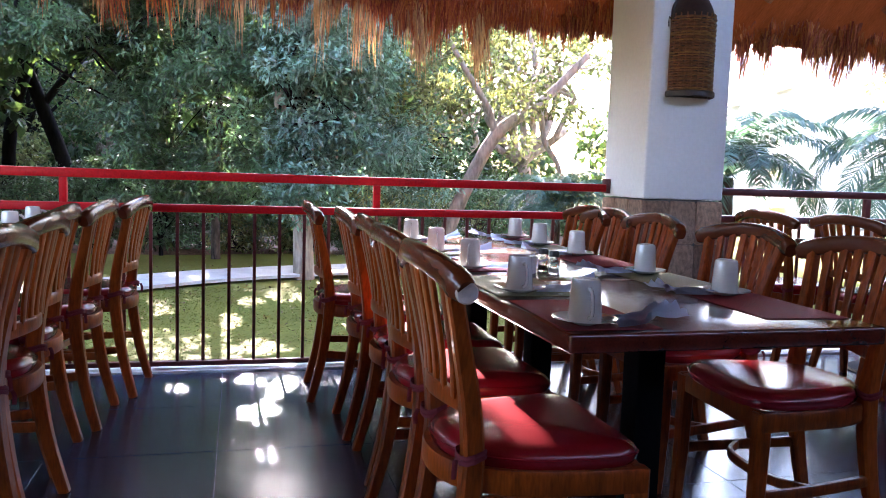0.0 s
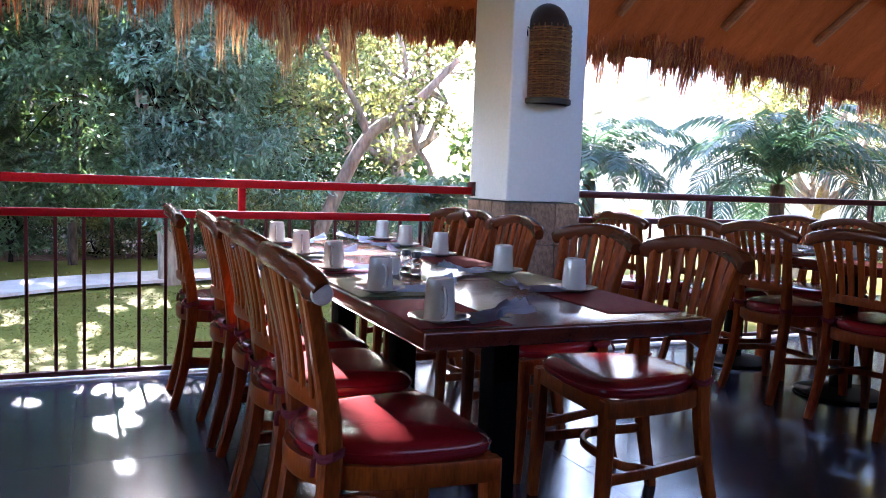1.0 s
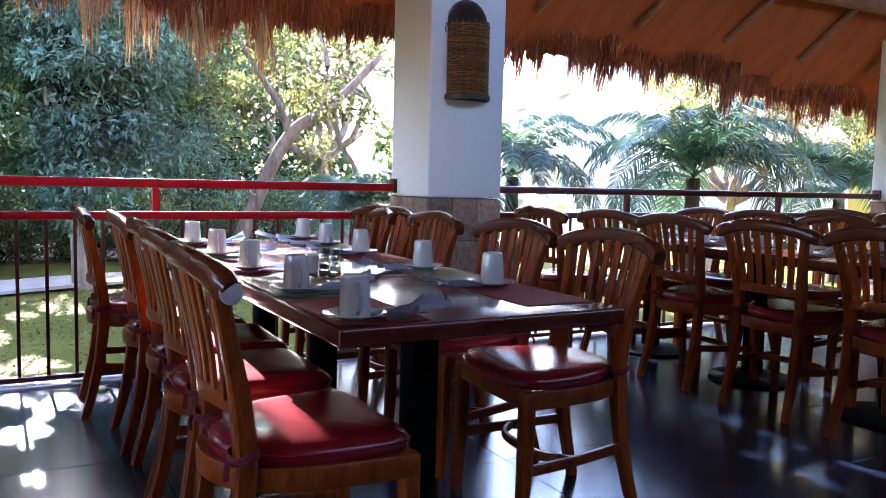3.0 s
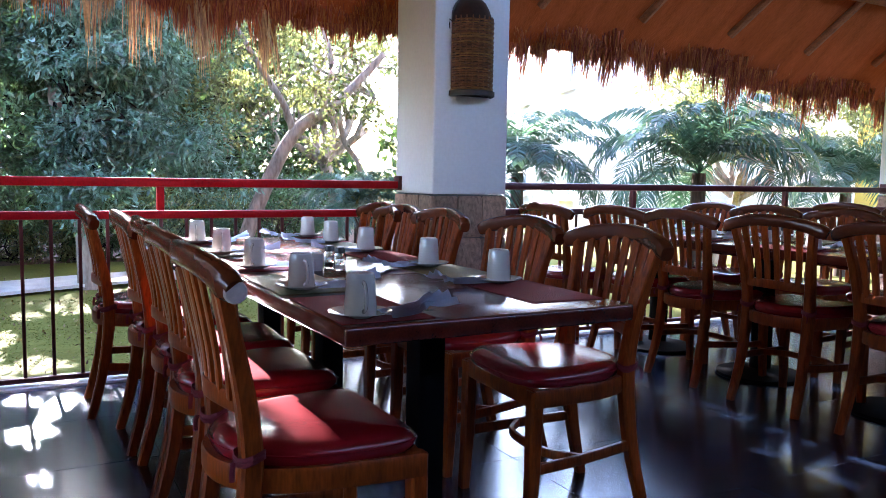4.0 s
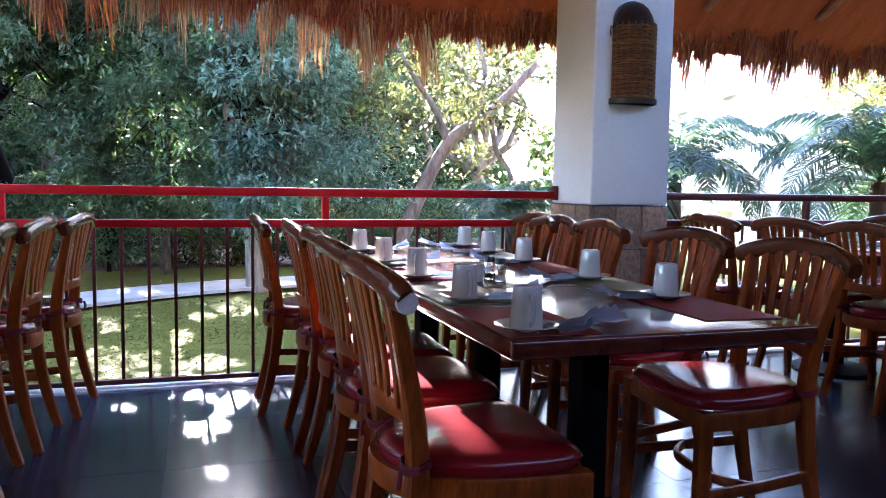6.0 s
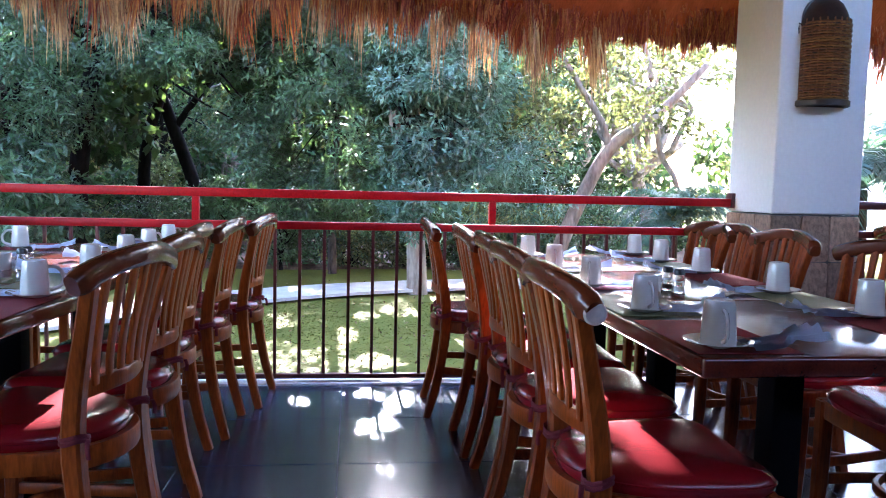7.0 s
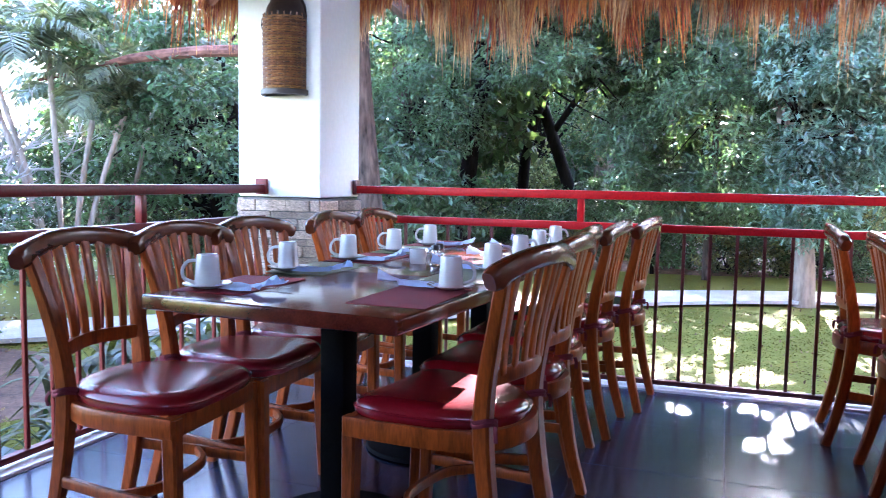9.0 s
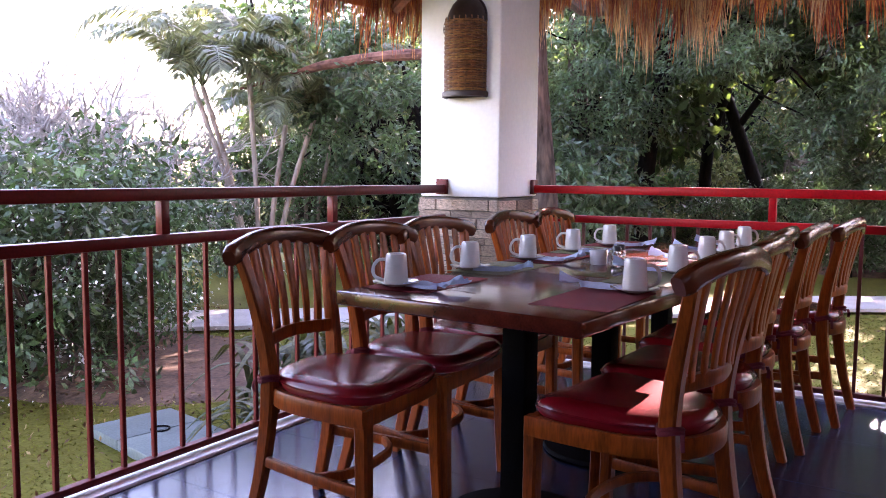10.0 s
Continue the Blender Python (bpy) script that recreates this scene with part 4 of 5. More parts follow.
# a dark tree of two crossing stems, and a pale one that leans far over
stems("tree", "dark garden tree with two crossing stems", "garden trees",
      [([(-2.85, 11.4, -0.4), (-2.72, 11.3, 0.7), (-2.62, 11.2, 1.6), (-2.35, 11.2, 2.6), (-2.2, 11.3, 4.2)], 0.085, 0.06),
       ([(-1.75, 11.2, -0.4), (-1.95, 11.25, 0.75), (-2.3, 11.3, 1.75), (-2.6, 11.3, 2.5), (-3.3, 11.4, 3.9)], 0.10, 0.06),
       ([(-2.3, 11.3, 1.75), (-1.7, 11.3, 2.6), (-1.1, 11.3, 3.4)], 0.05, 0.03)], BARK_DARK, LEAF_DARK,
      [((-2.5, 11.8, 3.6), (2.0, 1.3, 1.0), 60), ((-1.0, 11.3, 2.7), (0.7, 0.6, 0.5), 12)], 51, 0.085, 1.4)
stems("tree", "sunlit tree with a pale trunk that leans over the lawn", "garden trees",
      [([(3.0, 11.6, -0.4), (3.3, 11.6, 0.5), (3.85, 11.5, 1.65), (4.5, 11.4, 2.15), (5.2, 11.3, 2.9)], 0.125, 0.05),
       ([(3.85, 11.5, 1.65), (3.72, 11.5, 2.05), (3.35, 11.5, 2.6), (3.0, 11.6, 3.2)], 0.06, 0.03),
       ([(4.5, 11.4, 2.15), (4.6, 11.4, 1.6), (4.85, 11.4, 1.2), (4.9, 11.4, 0.6)], 0.05, 0.03),
       ([(4.3, 11.4, 2.0), (4.4, 11.4, 2.7), (4.2, 11.4, 3.4)], 0.06, 0.03)], BARK_PALE, LEAF_YEL,
      [((3.5, 11.9, 3.3), (1.6, 1.1, 0.8), 26), ((4.9, 11.6, 3.3), (0.9, 0.8, 0.5), 8), ((2.6, 12.3, 2.2), (0.8, 0.8, 0.7), 10), ((3.3, 11.0, 2.5), (1.0, 0.5, 0.6), 10), ((4.6, 11.0, 1.6), (0.8, 0.5, 0.8), 8)], 52, 0.095)
plant(tall_tree, [(-11 + 2.2 * i, 20.8 + (i % 3) * 0.5, i * 77, 0.78 + 0.04 * (i % 2)) for i in (0, 1, 2, 3, 7)])
plant(belt_tree, [(-8 + 3.1 * i, 39.0 + (i % 2), 50 * i, 1.78 + 0.04 * (i % 2)) for i in range(6)] + [(-2.2, 27.6, 20, 1.02), (0.4, 27.2, 140, 1.05), (2.8, 27.8, 260, 1.02)] + [(-27 + 2.6 * i, 32.5 + (i % 2) * 3.0, i * 67, 1.15 + 0.06 * (i % 3)) for i in range(14)])
plant(yellow_tree, [(*at(-0.42, 0.9, 22), 50, 0.8), (*at(-0.3, 0.95, 22.5), 150, 0.75), (*at(-0.56, 0.83, 20.5), 250, 0.8), (*at(-0.15, 0.98, 23), 330, 0.75)])
rs = random.Random(3)
SHRUBS = [(*at(-0.75 + 0.09 * i + rs.uniform(-0.02, 0.02), 1.0, (18.0 if i % 2 else 30) + rs.uniform(-0.5, 1.4)), rs.uniform(0, 360), rs.uniform(0.8, 1.15) * (1 if i % 2 else 2.3)) for i in range(15)]
SHRUBS += [(-9 + 1.25 * i, 21.5 + rs.uniform(-0.8, 1.2), rs.uniform(0, 360), rs.uniform(1.0, 1.5)) for i in range(14)]
SHRUBS += [(-34 + 2.7 * i, 35.0 + rs.uniform(-0.8, 1.2), rs.uniform(0, 360), rs.uniform(2.9, 3.5)) for i in range(15)]
plant(shrub, SHRUBS)
# low planting whose yellow leaf colour stands for sunlight on it
yellow_shrub = make_tree("shrub", "yellow-green shrub under the trees, sunlight put into its leaf colour", 19, 0.3, 0.04, (0.9, 0.8, 0.7), 45, 60, 0.11, LEAF_YEL, BARK_DARK, leafr=0.3, limbs=6)
yellow_shrub["category"], yellow_shrub["group"] = "shrub", "garden shrubs"
plant(yellow_shrub, [(*at(a, 1.0, d), 70 * i, k) for i, (a, d, k) in enumerate(((-0.62, 16.5, 0.8), (-0.50, 17.2, 0.9), (-0.33, 16.8, 0.7), (-0.27, 19.5, 1.6), (-0.16, 16.4, 0.6), (0.15, 17.0, 0.9), (0.26, 16.0, 0.8), (-0.44, 19.5, 1.7), (-0.74, 18, 1.5)))])


def frond(bm_v, bm_q, base, heading, pitch, length, droop, rng, width=0.42, leafl=52, blade=0.024):
    """One feather leaf: a bending midrib with leaflets on both sides."""
    pts = []
    p, ang = np.array(base, float), pitch
    h = np.array([math.cos(heading), math.sin(heading), 0])
    n = 24
    for i in range(n + 1):
        pts.append(p.copy())
        p = p + (h * math.cos(ang) + np.array([0, 0, math.sin(ang)])) * length / n
        ang -= droop / n * (0.5 + 1.2 * i / n)
    pts = np.array(pts)
    side = np.array([-h[1], h[0], 0])

    def quad(a, b, c, d):
        k = len(bm_v)
        bm_v.extend([a, b, c, d])
        bm_q.append((k, k + 1, k + 2, k + 3))

    for i in range(n):
        w = 0.014 * (1 - i / n) + 0.003
        up = np.array([0, 0, w])
        quad(pts[i] - side * w, pts[i] + up, pts[i + 1] + up * 0.9, pts[i + 1] - side * w * 0.9)
        quad(pts[i] + up, pts[i] + side * w, pts[i + 1] + side * w * 0.9, pts[i + 1] + up * 0.9)
    for j in range(leafl):
        f = 0.10 + 0.90 * (j + rng.random() * 0.4) / leafl
        k = min(int(f * n), n - 1)
        o = pts[k] + (pts[k + 1] - pts[k]) * (f * n - k)
        t = (pts[k + 1] - pts[k]) / np.linalg.norm(pts[k + 1] - pts[k])
        L = width * math.sin(math.pi * min(1, 0.2 + 0.79 * f)) ** 0.6 * rng.uniform(0.85, 1.1)
        for s in (-1, 1):
            d = side * s * 0.8 + t * 0.62 + np.array([0, 0, 0.25 - 0.35 * f]) + rng.normal(0, 0.09, 3)
            d /= np.linalg.norm(d)
            m = o + d * L * 0.55
            e = o + d * L + np.array([0, 0, -0.36 * L])
            wv = t * blade
            quad(o - wv * 0.5, o + wv * 0.5, m + wv, m - wv)
            quad(m - wv, m + wv, e + wv * 0.15, e - wv * 0.15)


def make_palm(name, label, seed, height, trunk_r, fronds, length, leaf_mat, lean=(0, 0), bark=None, droop=1.7, width=0.42, lift=(0.15, 1.25)):
    rng = np.random.default_rng(seed)
    t = thing(name, label, "palm tree", "garden palms")
    head = np.array([lean[0] * height, lean[1] * height, height])
    if trunk_r:
        bm = bmesh.new()
        pts = smoothed([(0, 0, -0.1), (lean[0] * height * 0.3, lean[1] * height * 0.3, height * 0.5), tuple(head)], 8)
        ws = [trunk_r * 2 * (1.25 - 0.4 * i / 16 + 0.06 * (i % 2)) for i in range(17)]
        sweep(bm, pts, ws, n=10)
        part("trunk", bm, bark or BARK, t)
    for i in range(fronds):
        v, q = [], []
        up = rng.uniform(*lift)
        frond(v, q, head, i * 2.399 + rng.normal(0, 0.2), up, length * rng.uniform(0.8, 1.12), droop * rng.uniform(0.75, 1.2), rng, width, 58, 0.015)
        part("frond", arrays("frond", v, q), leaf_mat, t, smooth=False)
    return t


palm = make_palm("palm", "feather palm with arching blue-green fronds", 21, 1.55, 0.10, 26, 1.85, LEAF_PALM, width=0.44, droop=2.1, lift=(0.15, 1.5))
plant(palm, [(*at(0.722, 0.692, 11.0), 0, 1.0), (*at(0.555, 0.83, 11.5), 100, 0.98), (*at(0.82, 0.57, 14.0), 60, 0.9), (*at(0.38, 0.92, 12.0), 40, 0.62)])
def clump_palm():
    """An areca: several slim ringed stems that spread from one root, each with its own head of thin feather leaves."""
    rng = np.random.default_rng(22)
    t = thing("palm", "clump of slim grey-green palms with drooping feather fronds", "palm tree", "garden palms")
    for i, (dx, dy, h, n, L) in enumerate(((-0.42, -0.2, 2.45, 12, 1.7), (-0.2, 0.3, 2.75, 6, 1.2), (0.1, 0.6, 2.05, 6, 1.15), (-0.8, 0.0, 2.5, 6, 1.25), (0.45, 0.75, 2.2, 5, 1.0))):
        head = (dx, dy, h)
        bm = swept(smoothed([(dx * 0.1 + 0.25, dy * 0.1, -0.1), (dx * 0.45 + 0.15, dy * 0.45, h * 0.5), head], 8), [0.056 + 0.009 * (k % 2) for k in range(17)], n=9)
        part("trunk", bm, BARK_PALE, t)
        for k in range(n):
            v, q = [], []
            frond(v, q, head, k * 2.399 + i, rng.uniform(0.65, 1.5), L * rng.uniform(0.8, 1.15), rng.uniform(1.6, 2.5), rng, 0.38, 50, 0.016)
            part("frond", arrays("frond", v, q), LEAF_GREY, t, smooth=False)
    return t


areca = clump_palm()
plant(areca, [(-6.78, 6.62, 0, 1.0), (*at(-0.66, 0.75, 12.5), 160, 1.05)])


def bare_tree():
    """A leafless pale tree of many forking stubby branches."""
    rng = np.random.default_rng(31)
    t = thing("bare_tree", "leafless pale grey tree with many forking branches", "tree", "garden trees")
    part("trunk", swept([(0, 0, -0.15), (0.01, 0, 0.0), (0, 0.01, 0.12)], [0.2, 0.15, 0.13], n=10), BARK_GREY, t)

    def grow(bm, p, d, L, r, depth):
        q = p + d * L
        m = p + d * L * 0.5 + Vector(rng.normal(0, L * 0.06, 3))
        sweep(bm, [p, m, q], [r * 2, r * 1.5], n=6 if depth > 2 else 4)
        if depth:
            for i in range(3 if depth > 2 else 2):
                e = (d + Vector(rng.normal(0, 0.55, 3)) + Vector((0, 0, 0.12))).normalized()
                grow(bm, q, e, L * rng.uniform(0.62, 0.85), r * 0.68, depth - 1)
    for i in range(3):
        bm = bmesh.new()
        grow(bm, Vector((0, 0, 0)), Vector((0.5 * math.cos(i * 2.1), 0.5 * math.sin(i * 2.1), 1)).normalized(), 0.8, 0.06, 6)
        part("branch", bm, BARK_GREY, t)
    return t


bt = bare_tree()
plant(bt, [(*at(-0.87, 0.50, 9.5), 0, 0.92), (*at(-0.82, 0.57, 11.0), 130, 1.08), (*at(-0.95, 0.42, 10.5), 250, 0.94), (*at(-0.9, 0.46, 8.7), 60, 0.84), (*at(-0.84, 0.54, 9.2), 200, 0.97)])

# flowering hedge beside the lawn
hedge = make_tree("flowering_shrub", "green shrub dotted with small white flowers", 15, 0.4, 0.05, (1.05, 0.95, 0.95), 90, 72, 0.09, LEAF_HEDGE, BARK, leafr=0.32, limbs=7)
hedge["category"], hedge["group"] = "shrub", "garden shrubs"
rng = np.random.default_rng(16)
pp, dd, _ = crown_places(rng, 60, 18, np.array((1.12, 1.02, 1.02)), shell=0.9, leafr=0.25)
tagged(part("blossom", leaves("blossom", pp + (0, 0, 0.4 + 0.57), 0.025, rng, outward=dd, slim=0.8), PETAL, hedge, smooth=False), "small white flowers", kind="stuff")
plant(hedge, [(*at(-0.825, 0.565, 7.0), 150, 0.72), (*at(-0.87, 0.49, 6.4), 0, 0.9), (*at(-0.845, 0.54, 8.0), 90, 0.98), (*at(-0.93, 0.42, 6.6), 200, 0.94), (*at(-0.73, 0.68, 12.8), 300, 1.1), (*at(-0.88, 0.51, 9.0), 30, 1.0), (*at(-0.80, 0.60, 8.8), 250, 0.85), (*at(-0.66, 0.75, 13.2), 120, 1.15), (*at(-0.6, 0.8, 13.4), 20, 1.1)])

# a thick trunk close behind the corner column, with a long limb
LIMB = [(-0.1, 0, 2.3), (-0.8, -0.15, 2.62), (-1.5, -0.3, 2.69), (-2.5, -0.3, 2.66), (-3.0, -0.3, 2.59), (-3.9, -0.3, 2.46)]
big = thing("tree", "old tree with a thick scarred trunk and a long bare limb", "tree", "garden trees", at=(-3.31, 7.31, GROUND))
bm = bmesh.new()
sweep(bm, smoothed([(0.1, 0, -0.1), (0, 0, 1.2), (-0.12, 0, 2.4), (-0.3, 0.1, 4.4)], 5), [0.34, 0.25, 0.23, 0.22, 0.2], n=14)
for k in range(9):
    branch_to(bm, (-0.25, 0.05, 3.6 + 0.08 * k), (1.2 + 1.1 * math.cos(k * 0.7), 0.8 + 1.1 * math.sin(k * 0.7), 4.7 + 0.08 * k), 0.1, 0.03, rng)
part("trunk", bm, BARK, big)
part("limb", swept(smoothed(LIMB, 5), [0.15, 0.12, 0.12, 0.09, 0.03], n=9), BARK_RED, big, "reddish bare limb")
pp, dd, _ = crown_places(rng, 40, 110, np.array((1.3, 1.3, 0.8)), leafr=0.45)
part("crown", leaves("crown", pp + (1.3, 0.9, 5.0), 0.12, rng, outward=dd), LEAF_MID, big, smooth=False)
# a spreading tree behind it: high dense crown added out of view to block sun, with openings
high = thing("tree", "added tree, mostly out of view, whose dense dark green crown blocks the sun", "tree", "garden trees", at=(-6.0, 14.4, GROUND))
bm = bmesh.new()
o = Vector(high.location)
sweep(bm, smoothed([(0, 0, -0.1), (0.1, 0, 2.4), (0, 0.1, 4.6), (0.1, 0.1, 7.2)], 5), [0.5, 0.38, 0.34, 0.26], n=12)
for x, y, z in ((-5.0, 14.0, 7.4), (-3.0, 14.3, 7.1), (-1.0, 14.4, 7.3), (0.8, 14.2, 7.2), (2.4, 14.3, 7.4), (4.6, 14.4, 7.3), (7.2, 14.4, 7.2)):
    branch_to(bm, Vector((0.1, 0.1, 7.1)), Vector((x, y, z)) - o, 0.13, 0.03, rng, 0.04)
part("trunk", bm, BARK, high)
c = np.concatenate([rng.uniform((-3.0, 13.4, 4.1), (1.6, 15.0, 4.9), (130, 3)), rng.uniform((-7.5, 13.6, 4.2), (1.4, 15.2, 8.0), (430, 3)), rng.uniform((1.4, 13.6, 4.8), (8.2, 15.2, 7.6), (340, 3))])
d = rng.normal(size=(len(c), 75, 3))
d /= np.linalg.norm(d, axis=2, keepdims=True)
pp = (c[:, None] + d * 0.5 * rng.uniform(0.2, 1, (len(c), 75, 1)) * (1, 1, 0.7)).reshape(-1, 3)
to_sun = np.array([math.sin(SUN_AZ) * math.cos(SUN_EL), math.cos(SUN_AZ) * math.cos(SUN_EL), math.sin(SUN_EL)])
ro = random.Random(8)


def scatter(x, y, z, count, spread, lo, hi):
    """Small gaps cut through the leaves so that light falls round a place."""
    return [((x + ro.gauss(0, spread), y + ro.gauss(0, spread * 1.5), z), ro.uniform(lo, hi)) for _ in range(count)]


# gaps cut through the crowns so sun spots fall on chosen places
OPENINGS = [((0.75, 2.02, 0.5), -0.01), ((0.755, 1.9, 0.5), 0.0), ((0.77, 1.79, 0.5), -0.005), ((0.76, 1.69, 0.5), -0.01), ((0.62, 1.86, 0.48), -0.045), ((0.57, 2.2, 0.48), -0.01), ((1.78, 2.38, 0.5), 0.02),
            ((-0.63, 2.26, 0.5), 0.01), ((-0.665, 2.47, 0.5), -0.02), ((-0.67, 1.98, 0.5), -0.015), ((-0.60, 2.03, 0.5), -0.01), ((-0.545, 1.93, 0.5), -0.03), ((-0.64, 2.14, 0.5), -0.03),
            ((0.9, 3.1, 0.75), 0.2), ((0.85, 3.5, 0.75), 0.22), ((1.12, 3.6, 0.75), 0.2), ((0.95, 2.72, 0.75), 0.08), ((-1.0, 3.5, 0.75), 0.12)]
OPENINGS += scatter(0.30, 3.94, 0, 9, 0.08, -0.042, -0.022) + scatter(0.42, 4.06, 0, 12, 0.11, -0.045, -0.024) + scatter(0.25, 3.58, 0, 11, 0.08, -0.045, -0.018) + scatter(0.23, 3.1, 0, 5, 0.08, -0.045, -0.03)
OPENINGS += [((-0.25 + 0.17 * (i % 6) + ro.gauss(0, 0.035), 3.45 + 0.21 * (i // 6) + ro.gauss(0, 0.05), 0), ro.uniform(-0.045, -0.018)) for i in range(30)]
OPENINGS += [((3.11, 1.80 + 0.045 * i, 0), -0.01) for i in range(9)] + [((3.115, 2.45 + 0.05 * i, 0), 0.0) for i in range(5)] + [((2.78, 1.96, 0), 0.01)]
OPENINGS += [((x, y, GROUND), r) for x, y, r in ((-0.34, 6.6, 0.16), (0.05, 6.24, 0.03), (0.25, 6.1, 0.01), (-0.18, 7.2, 0.06), (0.28, 6.87, 0.02), (-0.56, 7.1, 0.18), (0.03, 7.32, 0.03), (-0.36, 6.2, 0.11),
                                               (0.42, 6.0, 0.0), (0.73, 9.8, 0.3), (1.2, 9.3, 0.24), (0.03, 7.95, 0.1))]
OPENINGS += [((ro.uniform(-2.6, 2.6), ro.uniform(5.2, 10.4), GROUND), ro.uniform(0.0, 0.12)) for _ in range(36)]


def off_openings(pts, gen, reach):
    """Which leaves stay: few within the slanting openings."""
    ok = np.ones(len(pts), bool)
    for spot, r in OPENINGS:
        v = pts - np.array(spot)
        off = np.linalg.norm(v - (v @ to_sun)[:, None] * to_sun, axis=1)
        ok &= (off > r + reach) | (gen.random(len(pts)) < 0.015)
    return ok


keep = off_openings(pp, rng, 0.08)
part("crown", leaves("crown", pp[keep] - np.array(o), 0.19, rng, outward=d.reshape(-1, 3)[keep], folded=False), LEAF_DARK, high, smooth=False)
# lower leaf layer, added to keep sun off the lawn and darken the gaps
r3 = np.random.default_rng(78)
c = r3.uniform((-4.6, 13.2, 1.5), (3.0, 15.2, 4.7), (340, 3))
c = c[~((c[:, 0] > -3.5) & (c[:, 0] < -1.8) & (c[:, 2] < 2.7))]
d = r3.normal(size=(len(c), 60, 3))
d /= np.linalg.norm(d, axis=2, keepdims=True)
pp = (c[:, None] + d * 0.5 * r3.uniform(0.2, 1, (len(c), 60, 1)) * (1.2, 1, 0.7)).reshape(-1, 3)
keep = off_openings(pp, r3, 0.115)
part("crown", leaves("crown", pp[keep] - np.array(o), 0.27, r3, outward=d.reshape(-1, 3)[keep], folded=False), LEAF_DARK, high, smooth=False)
r2 = np.random.default_rng(77)
c = r2.uniform((-0.9, 13.6, 4.9), (0.6, 15.0, 5.9), (40, 3))
d = r2.normal(size=(len(c), 80, 3))
d /= np.linalg.norm(d, axis=2, keepdims=True)
pp = (c[:, None] + d * 0.4 * r2.uniform(0.2, 1, (len(c), 80, 1))).reshape(-1, 3)
keep = off_openings(pp, r2, 0.08)
part("crown", leaves("crown", pp[keep] - np.array(o), 0.18, r2, outward=d.reshape(-1, 3)[keep]), LEAF_DARK, high, smooth=False)
pp, dd, _ = crown_places(rng, 46, 110, np.array((1.7, 0.5, 0.75)), leafr=0.36)
part("crown", leaves("crown", pp + (-2.2, 0.1, 2.6), 0.095, rng, outward=dd), LEAF_MID, big, smooth=False)


def leafy_tree(label, trunk, r0, bark, clouds, leaf_mat, seed, leaf=0.105, per=165, leafr=0.42):
    """A tree close behind the lawn: a curved trunk, limbs into each leaf mass (centre, radii, clumps), and drooping sprays of leaves."""
    gen = np.random.default_rng(seed)
    t = thing("tree", label, "tree", "garden trees", at=(trunk[0][0], trunk[0][1], GROUND))
    o = Vector((trunk[0][0], trunk[0][1], GROUND))
    b = bmesh.new()
    pts = [Vector(p) - o for p in trunk]
    sweep(b, smoothed(pts, 5), [r0 * 2.5, r0 * 2, r0 * 1.7, r0 * 1.2], n=12)
    part("trunk", b, bark, t)
    for centre, radii, n in clouds:
        c = Vector(centre) - o
        b = bmesh.new()
        for k in range(3):
            end = c + Vector([gen.normal(0, 0.4) * v for v in radii])
            branch_to(b, pts[-2].lerp(pts[-1], 0.4 + 0.25 * k), end, r0 * 0.24, r0 * 0.06, gen)
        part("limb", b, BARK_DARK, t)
    for centre, radii, n in clouds:
        pl, out, _ = crown_places(gen, n, per, np.array(radii), shell=0.35, leafr=leafr)
        pl = pl + np.array(centre)
        ok = off_openings(pl, gen, 0.06) & (pl[:, 2] > GROUND + 0.1)
        part("crown", leaves("crown", pl[ok] - np.array(o), leaf, gen, droop=0.55, slim=0.32, outward=out[ok]), leaf_mat, t, smooth=False)
    return t


leafy_tree("round blue-green tree with a pale trunk at the path", [(1.0, 10.8, GROUND - 0.1), (0.95, 10.85, 0.5), (0.75, 11.1, 1.5), (0.6, 11.4, 2.6)], 0.12, BARK_PALE,
           [((1.45, 11.3, 2.2), (1.05, 0.9, 1.0), 62), ((1.25, 11.6, 3.8), (1.15, 1.0, 1.1), 56), ((1.45, 11.1, 1.5), (1.0, 0.8, 0.55), 28), ((1.2, 10.5, 1.3), (0.85, 0.45, 0.5), 24), ((1.1, 10.3, 0.8), (0.6, 0.35, 0.25), 12), ((1.1, 10.6, 2.6), (0.85, 0.5, 0.7), 30), ((2.2, 11.2, 1.1), (0.6, 0.6, 0.4), 14)], LEAF_BLUE, 91)
# separate crown for the shadowed left part, its shade put into darker leaves
leafy_tree("dense green tree behind the lawn, shade put into its darker leaf colour", [(-0.2, 13.0, GROUND - 0.1), (-0.2, 12.8, 0.6), (-0.15, 12.5, 1.6), (-0.1, 12.1, 2.8)], 0.06, BARK,
           [((0.0, 11.5, 2.3), (1.1, 0.9, 1.1), 58), ((-0.2, 11.8, 4.0), (1.5, 1.1, 1.3), 74), ((-0.75, 11.7, 1.7), (0.8, 0.8, 0.9), 28), ((0.25, 11.2, 1.2), (0.7, 0.5, 0.4), 18), ((-0.2, 12.0, 0.9), (0.7, 0.5, 0.5), 20)], LEAF_MID, 94)
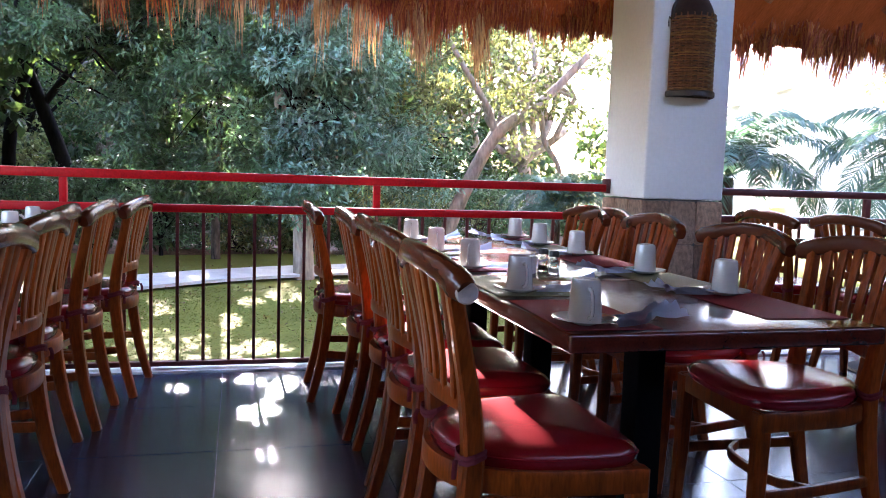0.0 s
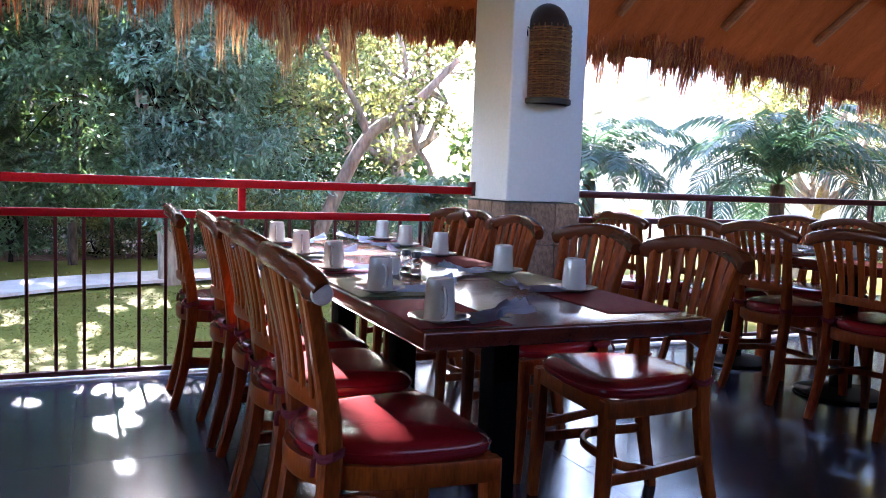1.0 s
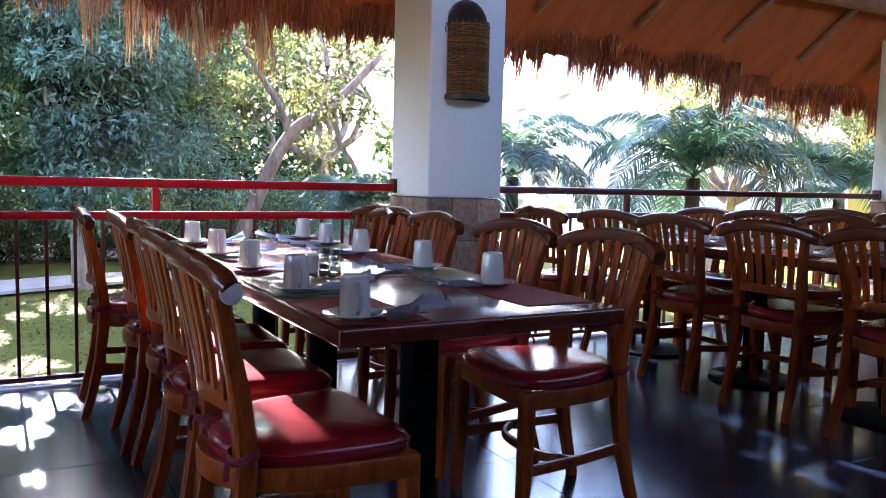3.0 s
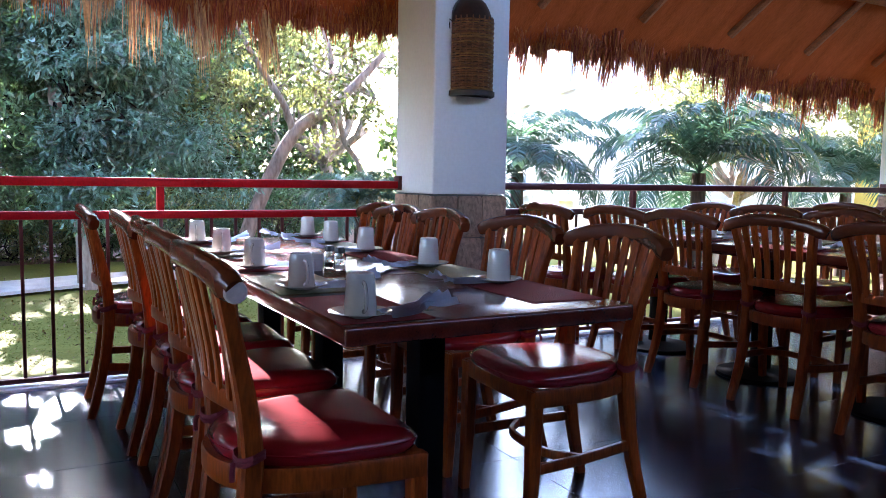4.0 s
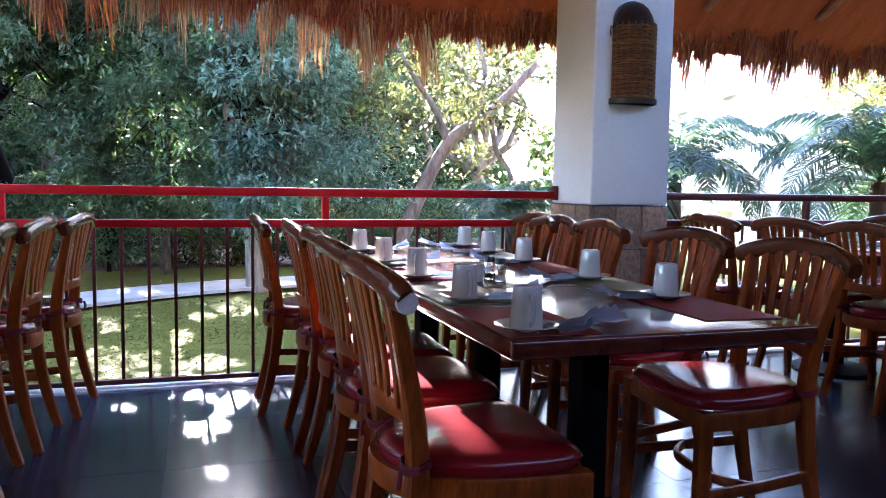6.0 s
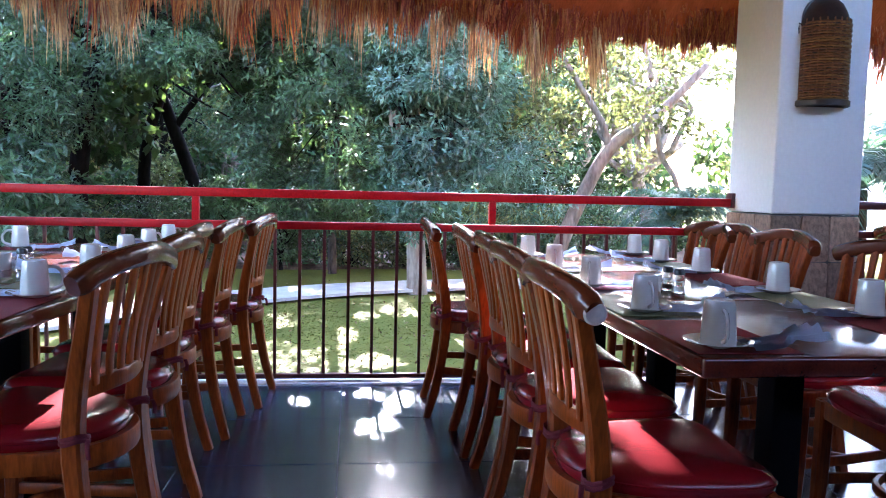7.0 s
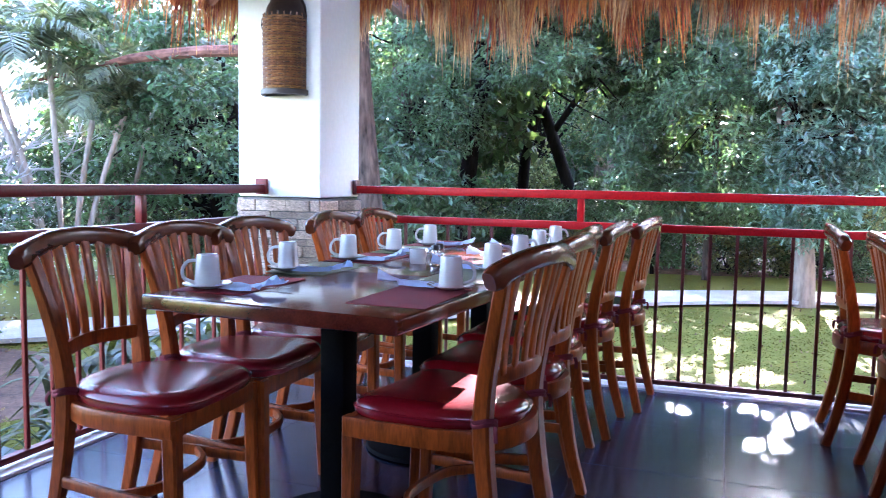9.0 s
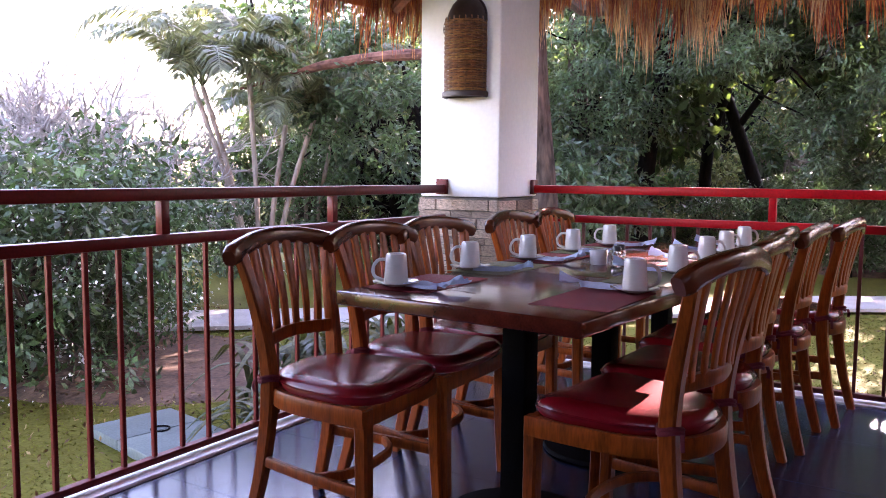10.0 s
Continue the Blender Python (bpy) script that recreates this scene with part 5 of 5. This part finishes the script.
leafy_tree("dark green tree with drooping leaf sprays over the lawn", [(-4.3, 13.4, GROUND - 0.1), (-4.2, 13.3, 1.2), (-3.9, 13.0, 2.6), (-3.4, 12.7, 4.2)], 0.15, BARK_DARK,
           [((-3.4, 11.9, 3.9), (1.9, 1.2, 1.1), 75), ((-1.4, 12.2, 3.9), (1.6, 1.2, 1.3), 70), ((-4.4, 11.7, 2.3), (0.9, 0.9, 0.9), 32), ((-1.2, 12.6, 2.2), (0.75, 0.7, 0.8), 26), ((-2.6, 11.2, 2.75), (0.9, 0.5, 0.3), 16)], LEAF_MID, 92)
spray = make_tree("shrub", "broad shrub with long drooping green leaves", 93, 0.5, 0.04, (0.85, 0.75, 0.95), 50, 90, 0.15, LEAF_MID, BARK_DARK, leafr=0.32, limbs=6, slim=0.28)
spray["category"], spray["group"] = "shrub", "garden shrubs"
plant(spray, [(*at(-0.43, 0.91, 10.6), 0, 1.0), (*at(-0.37, 0.93, 11.6), 120, 0.95), (*at(-0.49, 0.88, 11.5), 230, 1.15), (*at(-0.09, 1.0, 13.6), 60, 0.8)])
# low planting along the far edge of the lawn
bm = bmesh.new()
lathe(bm, [(0, 0.05), (0.8, 0.04), (0.97, 0.02), (1.0, -0.05)], 64)
bmesh.ops.scale(bm, vec=(13, 3.6, 1), verts=bm.verts)
far_bed = tagged(part("planting_bed", bm, SOIL), "brown soil with dry leaves under the trees", "soil", kind="structure")
far_bed.location = (-1.0, 17.2, GROUND - 0.04)
re = random.Random(12)
for i in range(26):
    x = -7.5 + 0.5 * i
    y = 17.2 - 3.5 * math.sqrt(max(0.05, 1 - ((x + 1) / 13) ** 2)) + re.uniform(0.1, 1.2)
    put_scaled((yellow_shrub, spray, yellow_shrub, shrub, hedge)[i % 5], x + re.uniform(-0.2, 0.2), y, re.uniform(0, 360), re.uniform(0.42, 0.75))


# dry leaves lying on the ground
rl = np.random.default_rng(61)
pl = np.stack([rl.uniform(-7, -2.6, 2600), rl.uniform(1.0, 6.5, 2600), np.zeros(2600)], 1)
pl = np.concatenate([pl, np.stack([rl.uniform(-2.5, 4, 1500), rl.uniform(4.7, 12, 1500), np.zeros(1500)], 1)])
pl[:, 2] = [GROUND - 0.018 + 0.045 * noise.noise((a * 0.5, b * 0.5, 3)) for a, b, _ in pl]
tagged(part("fallen_leaves", leaves("fallen_leaves", pl, 0.032, rl, droop=0.0, slim=0.5), LITTER, smooth=False), "dry fallen leaves scattered over the lawn", "leaves", kind="stuff")


def strap_plant():
    t = thing("strap_leaf_plant", "low clump of variegated strap leaves beside the railing", "plant", "low plants")
    rng2 = np.random.default_rng(41)
    for i in range(34):
        a, L = rng2.uniform(0, 6.283), rng2.uniform(0.28, 0.6)
        o = rng2.normal(0, 0.1, 2)
        d = (math.cos(a), math.sin(a))
        pts = smoothed([(o[0], o[1], 0), (o[0] + d[0] * L * 0.25, o[1] + d[1] * L * 0.25, L * 0.55), (o[0] + d[0] * L * 0.6, o[1] + d[1] * L * 0.6, L * 0.62), (o[0] + d[0] * L * 0.95, o[1] + d[1] * L * 0.95, L * 0.38)], 4)
        part("leaf", swept(pts, [0.022, 0.042, 0.036, 0.005], 0.003, n=6), LEAF_YEL if i % 2 == 0 else LEAF_MID, t)
    return t


sp = strap_plant()
plant(sp, [(-3.35, 3.55, 0, 1.2), (-3.0, 3.95, 80, 1.1), (-3.55, 4.15, 200, 1.25), (-2.95, 3.1, 140, 0.9), (-3.3, 4.75, 30, 1.2)])


def house(name, label, x, y, w, d, h, material, rz, floors, bays):
    b = thing(name, label, "building", "buildings", at=(x, y, GROUND - 0.02), rz=rz)
    part("wall", boxed((0, 0, h / 2), (w, d, h), 0.03), material, b)
    part("cornice", boxed((0, 0, h + 0.08), (w + 0.3, d + 0.3, 0.2), 0.03), material, b)
    for f in range(floors):
        for i in range(bays):
            xw = (i + 0.5) / bays * w - w / 2
            z = 1.6 + f * 3.0
            win = part("window", boxed((xw, -d / 2 - 0.01, z), (1.3, 0.06, 1.4), 0.01), HOUSE_WHITE, b)
            part("pane", boxed((xw, -d / 2 - 0.035, z), (1.12, 0.04, 1.22), 0.005), PANE, win)
            part("sill", boxed((xw, -d / 2 - 0.09, z - 0.74), (1.5, 0.16, 0.07), 0.01), HOUSE_WHITE, win)
    return b


house("apartment_building", "long white stucco building behind the palms", 22.5, 30.4, 34, 8, 6.6, HOUSE_WHITE, -110, 2, 7)
p = far(0.897, 0.442, 20)
house("yellow_building", "yellow stucco building at the edge of the garden", p.x, p.y, 5.2, 5, 8.5, HOUSE_YEL, -50, 2, 1)


# ---- floor tiles ----
tile_mesh = bpy.data.meshes.new("tile")
bm = boxed((0, 0, 0), (0.5990, 0.5990, 0.012), 0.0015, seg=1)
bm.to_mesh(tile_mesh)
bm.free()
tile_mesh.materials.append(TILE)
rt = random.Random(9)
for i in range(22):
    for j in range(16):
        x, y = RAIL_W + 0.085 + 0.3 + i * 0.6, RAIL_N - 0.08 - 0.3 - j * 0.6
        ob = new("tile", tile_mesh)
        ob.parent, ob.location = floor, (x, y, -0.0055 + rt.uniform(-0.0004, 0.0004))
        ob.rotation_euler = (rt.uniform(-0.0012, 0.0012), rt.uniform(-0.0012, 0.0012), 0)

# ---- stone cladding of the column bases ----
stone_rng = random.Random(21)
variants = []
for k in range(5):
    me = bpy.data.meshes.new("stone")
    bm = boxed((0, 0, 0), (1, 1, 1), 0.06, seg=1)
    for v in bm.verts:
        v.co.y += 0.10 * noise.noise((v.co.x * 3, v.co.z * 3, k))
    bm.to_mesh(me)
    bm.free()
    me.materials.append(STONE)
    variants.append(me)
pale = []
for me in variants:
    me = me.copy()
    me.materials[0] = STONE_PALE
    pale.append(me)
for top, (cname, x0, width) in zip(cols, COLUMNS):
    for face, length, off in ((0, width, COL_D / 2), (90, COL_D, width / 2), (-90, COL_D, width / 2)):
        z = 0.004
        while z < 0.955:
            ledge = cname == "column_west"
            h = min(stone_rng.uniform(0.03, 0.068) if ledge else 0.241, 0.97 - z)
            u = -length / 2
            while u < length / 2 - 0.01:
                l = min(stone_rng.uniform(0.10, 0.26) if ledge else 0.162, length / 2 - u)
                if length / 2 - u - l < 0.05:
                    l = length / 2 - u
                out = stone_rng.uniform(0.004, 0.016) if ledge else stone_rng.uniform(0.004, 0.007)
                ob = new("stone", (pale if ledge else variants)[stone_rng.randrange(5)])
                ob.parent = top
                ob.matrix_basis = pose(0, 0, 0, 0, 0, face) @ pose(u + l / 2, -off - out / 2 + 0.012, z + h / 2) @ Matrix.Diagonal((l - 0.006, 0.024 + out, h - 0.005, 1))
                u += l
            z += h
